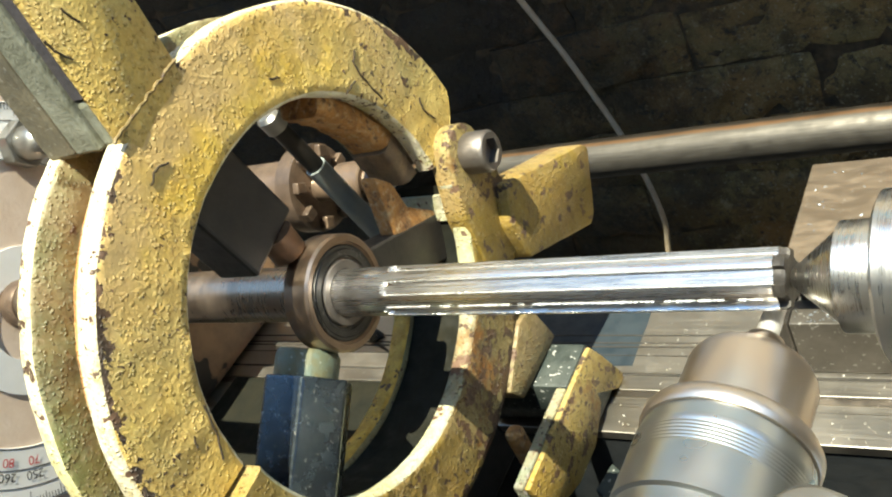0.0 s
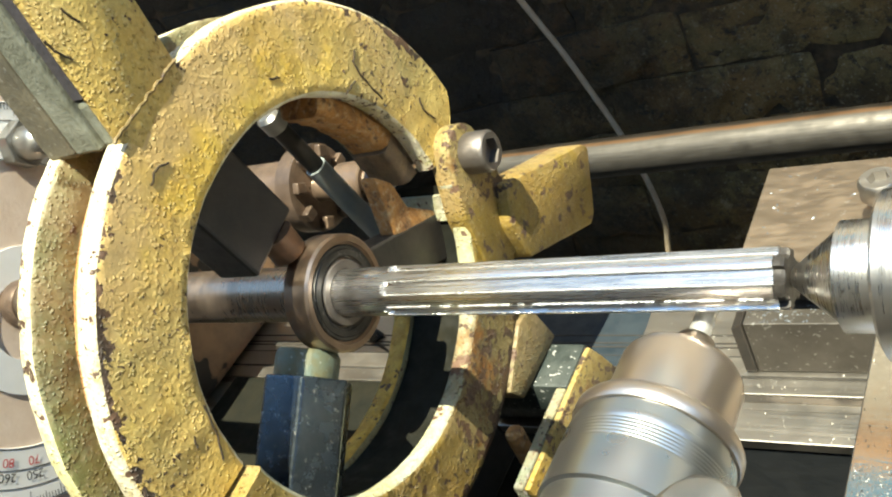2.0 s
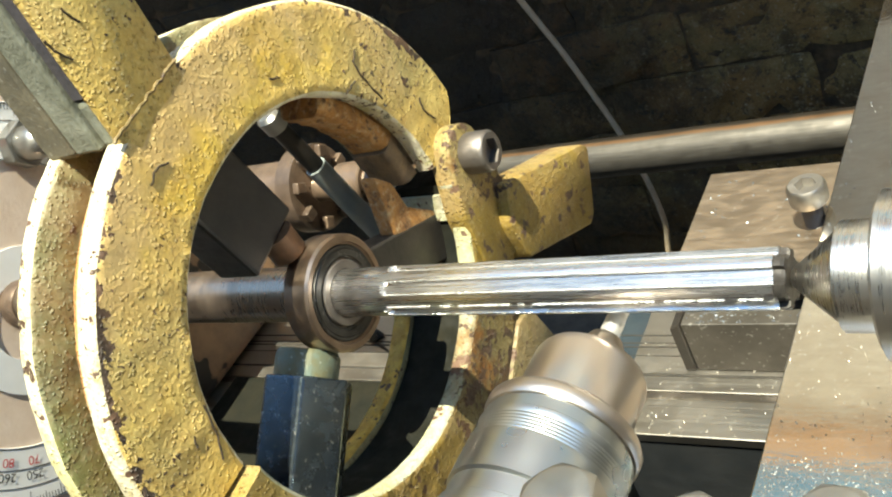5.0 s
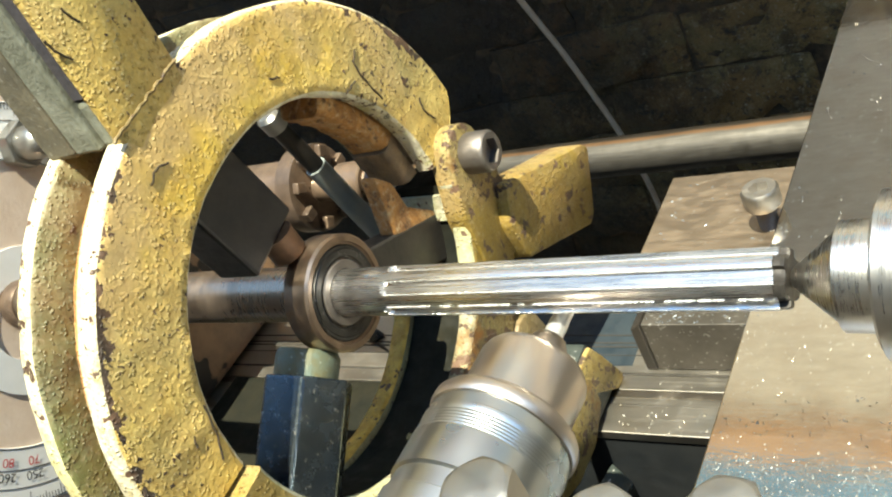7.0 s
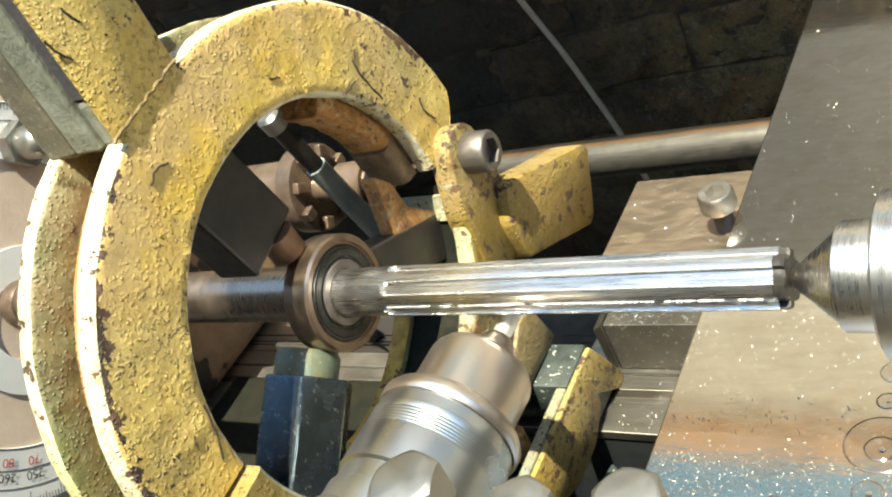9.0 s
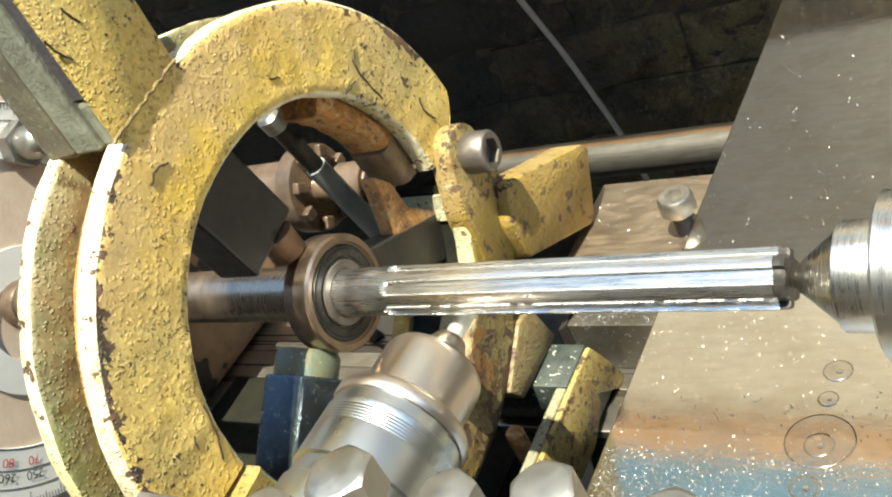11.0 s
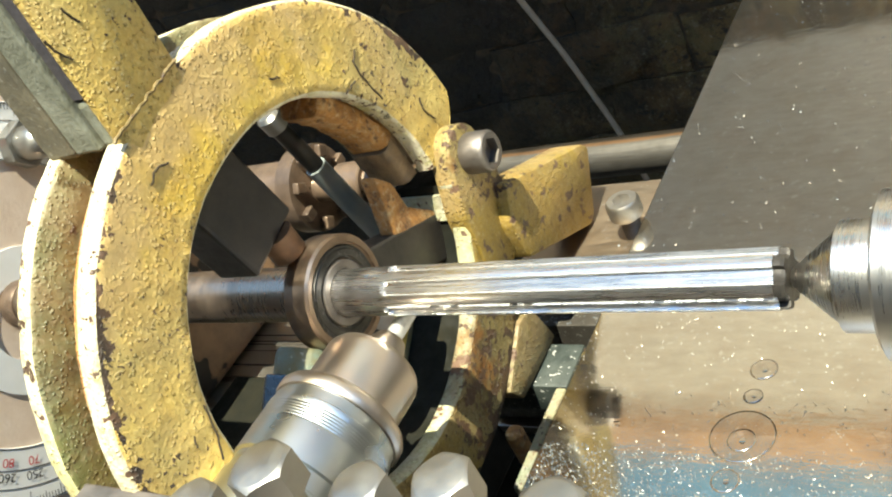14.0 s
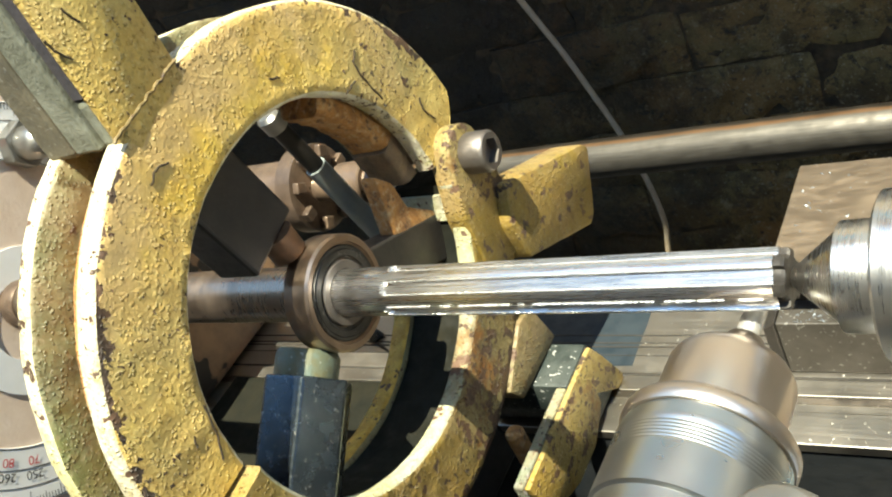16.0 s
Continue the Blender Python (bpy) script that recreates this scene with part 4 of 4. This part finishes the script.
# ---- the moving carriage ----
def swarf(parent, x0, x1, y0, y1, z, count, seed, big=1.0, mat=None):
    """Loose bright chips lying on a flat top."""
    rng = random.Random(seed)
    bm = bmesh.new()
    for _ in range(count):
        x, y = rng.uniform(x0, x1), rng.uniform(y0, y1)
        ln, wd = rng.uniform(0.0006, 0.0018) * big, rng.uniform(0.0003, 0.0007) * big
        a = rng.uniform(0, PI)
        u, v = Vector((math.cos(a), math.sin(a), 0)), Vector((-math.sin(a), math.cos(a), 0))
        c = Vector((x, y, z))
        vs = [bm.verts.new(c - u * ln), bm.verts.new(c + v * wd + Vector((0, 0, rng.uniform(0.0002, 0.0006)))), bm.verts.new(c + u * ln + Vector((0, 0, rng.uniform(0, 0.0008)))), bm.verts.new(c - v * wd), bm.verts.new(c + Vector((0, 0, rng.uniform(0.0004, 0.0009)))) ]
        for f in ((0, 1, 4), (1, 2, 4), (2, 3, 4), (3, 0, 4), (0, 3, 2, 1)):
            bm.faces.new([vs[k] for k in f])
    return tagged(part("swarf", bm, mat or M_CHIP, parent), "scattered bright steel chips", kind="stuff")


def carriage():
    c = thing("carriage", label="lathe carriage with a flat steel cross slide and rear block", category="lathe carriage")
    top = -0.118
    part("cross_slide", box(0.0815, 0.42, -0.20, 0.55, -0.135, top, 0.0008), M_PLATE, c, "flat worn oily steel plate with stains")
    for x, y, r, lift in ((0.1890, 0.0170, 0.0160, 0.0), (0.1893, 0.0143, 0.0068, 0.0003), (0.1903, 0.0619, 0.0068, 0.0), (0.1887, 0.0433, 0.0046, 0.0), (0.1869, -0.0103, 0.0066, 0.0)):
        bm = turned([(top - 0.002, r), (top + lift + 0.0001, r), (top + lift + 0.0003, r - 0.0004)], "z", (x, y, 0), 48)
        p = part("plug", bm, M_PLUG, c, "round plug let into the plate")
        rim = turned([(top - 0.002, r + 0.0005), (top + lift + 0.00006, r + 0.0005)], "z", (x, y, 0), 48)
        part("joint", rim, M_JOINT, p, "dark joint round the plug")
        if r < 0.01:
            part("centre_mark", turned([(top + lift + 0.0002, r * 0.26), (top + lift + 0.0006, r * 0.22), (top + lift + 0.0007, r * 0.14)], "z", (x + r * 0.12, y - r * 0.1, 0), 20), M_PLUG, p, "burred centre of the plug", smooth=30)
    part("rear_plate", box(-0.0096, 0.36, 0.148, 0.2562, -0.1345, -0.130, 0.0008), M_BLOCK, c, "stained matt steel top of the rear block")
    part("rear_block", box(-0.0086, 0.36, 0.165, 0.2552, -0.2076, -0.1347, 0.001), M_DARKBLOCK, c, "dark rear block")
    part("ledge", box(-0.0120, 0.36, 0.1435, 0.1648, -0.2072, -0.1655, 0.0008), M_LEDGE, c, "dark oily ledge in front of the rear block")
    part("wiper", prism([(-0.0200, -0.1690), (-0.0122, -0.1640), (-0.0122, -0.2072), (-0.0200, -0.2072)], 0.1425, 0.162, 0.001, axis="y"), M_BLACK, c, "black way wiper")
    swarf(c, 0.083, 0.40, -0.10, 0.10, top, 1100, 3, 0.5, M_CHIPB)
    swarf(c, 0.083, 0.40, -0.08, 0.006, top, 3400, 5, 0.42)
    swarf(c, 0.083, 0.17, -0.08, 0.004, top, 2200, 9, 0.42)
    swarf(c, 0.083, 0.40, -0.05, 0.5, top, 420, 12, 0.55, M_CHIPB)
    swarf(c, 0.083, 0.40, -0.08, 0.05, top, 320, 21, 0.6, M_CHIPB)
    swarf(c, 0.083, 0.40, 0.10, 0.5, top, 420, 4, 0.55)
    swarf(c, -0.005, 0.080, 0.152, 0.25, -0.130, 22, 6)
    swarf(c, -0.010, 0.080, 0.145, 0.160, -0.1655, 60, 16)
    return c


def spindle(c):
    s = thing("milling_spindle", label="spinning bright steel milling spindle with a small end mill", category="milling spindle")
    x, z = 0.0446, -0.01815
    prof = [(-0.26, 0.0322), (-0.118, 0.0322), (-0.117, 0.0310), (-0.109, 0.0310), (-0.108, 0.0324)]
    y = -0.0905
    prof += [(y - 0.0005, 0.0324)]
    while y < -0.0815:
        prof += [(y, 0.0324), (y + 0.0004, 0.0322), (y + 0.0008, 0.0322), (y + 0.0012, 0.0324)]
        y += 0.0015
    prof += [(-0.0790, 0.0324), (-0.0785, 0.0318), (-0.0745, 0.0318), (-0.0743, 0.0311), (-0.0727, 0.0311)]
    part("body", turned(prof, "y", (x, 0, z), 96), M_BODY, s, "bright ribbed spindle body", smooth=30)
    part("collar", turned([(-0.0725, 0.0322), (-0.0710, 0.0331), (-0.0672, 0.0331), (-0.0650, 0.0318), (-0.0632, 0.0294), (-0.0622, 0.0268)], "y", (x, 0, z), 96), M_CHROME, s, "polished rounded collar", smooth=40)
    part("collet_nut", turned([(-0.0620, 0.0249), (-0.0375, 0.0249), (-0.0350, 0.0242), (-0.0327, 0.0228), (-0.0313, 0.0206), (-0.0309, 0.0150)], "y", (x, 0, z), 96), M_CHROME, s, "polished brown-tinted collet nut", smooth=40)
    part("collet", turned([(-0.0307, 0.0112), (-0.0250, 0.0106), (-0.0205, 0.0096), (-0.0165, 0.0078), (-0.0150, 0.0050)], "y", (x, 0, z), 48), M_CHROME, s, smooth=40)
    bm = turned([(-0.0150, 0.0045), (-0.0040, 0.0045), (-0.0036, 0.0042), (0.0050, 0.0042)], "y", (x, 0, z), 24)
    part("end_mill", bm, M_BURR, s, "bright end mill", smooth=30)
    tip = Matrix.Translation((x, -0.005, z))
    for o in s.children:
        o.data.transform(tip @ Matrix.Rotation(radians(-2.25), 4, "Z") @ Matrix.Rotation(radians(1.24), 4, "X") @ tip.inverted())
    return s


def tool_post():
    t = thing("tool_post", label="steel tool post with a row of hex clamping bolts", category="tool post")
    part("block", box(0.086, 0.25, -0.20, -0.128, -0.1175, 0.0, 0.002), M_CAP, t)
    part("side_block", box(-0.02, 0.008, -0.20, -0.15, -0.1175, 0.0240, 0.002), M_CAP, t)
    part("strap", box(-0.02, 0.092, -0.20, -0.150, 0.0242, 0.0300, 0.001), M_CAP, t)
    for x, y, z, a, af in ((0.0990, -0.147, 0.053, 0.25, 0.0225), (0.1335, -0.142, 0.0405, 0.05, 0.0195), (0.1720, -0.141, 0.048, 0.42, 0.0195), (0.212, -0.146, 0.046, 0.1, 0.021), (0.066, -0.160, 0.044, 0.3, 0.021)):
        bm = bmesh.new()
        rings = [[], [], [], []]
        for i in range(48):
            e = 2 * PI * i / 48
            w = 0.5 * af / math.cos((e + PI / 6) % (PI / 3) - PI / 6)
            drop = (w - 0.47 * af) * 0.58 + 0.0003
            for row, (r, h) in zip(rings, ((w, z - 0.016), (w, z - drop), (0.47 * af, z - 0.0002), (0.44 * af, z))):
                row.append(bm.verts.new((x + r * math.cos(e + a), y + r * math.sin(e + a), h)))
        for p, q in zip(rings, rings[1:]):
            for i in range(48):
                bm.faces.new((p[i], p[(i + 1) % 48], q[(i + 1) % 48], q[i]))
        bm.faces.new(rings[0][::-1])
        bm.faces.new(rings[-1])
        b = part("clamp_bolt", bm, M_BOLT, t, "worn bright hex bolt head", smooth=40)
        part("shank", turned([(0.0302 if x < 0.09 else 0.0002, 0.007), (z - 0.0162, 0.007)], "z", (x, y, 0), 24), M_BOLT, b, smooth=30)
    return t


WALL = room()
BED = bed()
swarf(BED, 0.045, 0.40, 0.0885, 0.111, -0.2078, 110, 8, 0.8, M_CHIPB)
swarf(BED, 0.045, 0.40, 0.126, 0.20, -0.208, 200, 18, 0.8, M_CHIPB)
rear_bar()
cable()
loose_chips()
splined_shaft()
bearing()
tailstock()
STEADY = steady_rest()
jaws(STEADY)
cracks(STEADY)
index_dial()
headstock()
CARRIAGE = carriage()
SPINDLE = spindle(CARRIAGE)
POST = tool_post()
SCREW = cap_screw("loose_cap_screw", 0.0112, 0.0128, 0.0056, 0.018, 0.0064, M_SCREW)
tagged(SCREW, "steel cap screw half unscrewed from the rear block", "cap screw")
SCREW_AT = (0.0721, 0.1948, -0.1125)
SCREW.location = W(*SCREW_AT)

# carriage travel: seconds and metres from its place at 12.5 s
TRAVEL = [(0.0, 0.1715), (1.0, 0.1572), (2.0, 0.1434), (3.0, 0.1301), (4.0, 0.1166), (6.5, 0.0820), (7.5, 0.0682), (8.5, 0.0543), (9.0, 0.0475), (11.5, 0.0138), (12.5, 0.0), (13.0, -0.0069), (13.5, -0.0139), (13.7, -0.0163), (14.0, -0.0162), (14.5, 0.0170), (15.0, 0.0766), (15.5, 0.1306), (16.0, 0.1635)]

bricks(WALL)


def motions():
    for ob, at in ((CARRIAGE, (0, 0, 0)), (SPINDLE, (0, 0, 0)), (POST, (0, 0, 0)), (SCREW, SCREW_AT)):
        walk(ob, [(t, Matrix.Translation(W(at[0] + d, at[1], at[2]))) for t, d in TRAVEL])


motions()
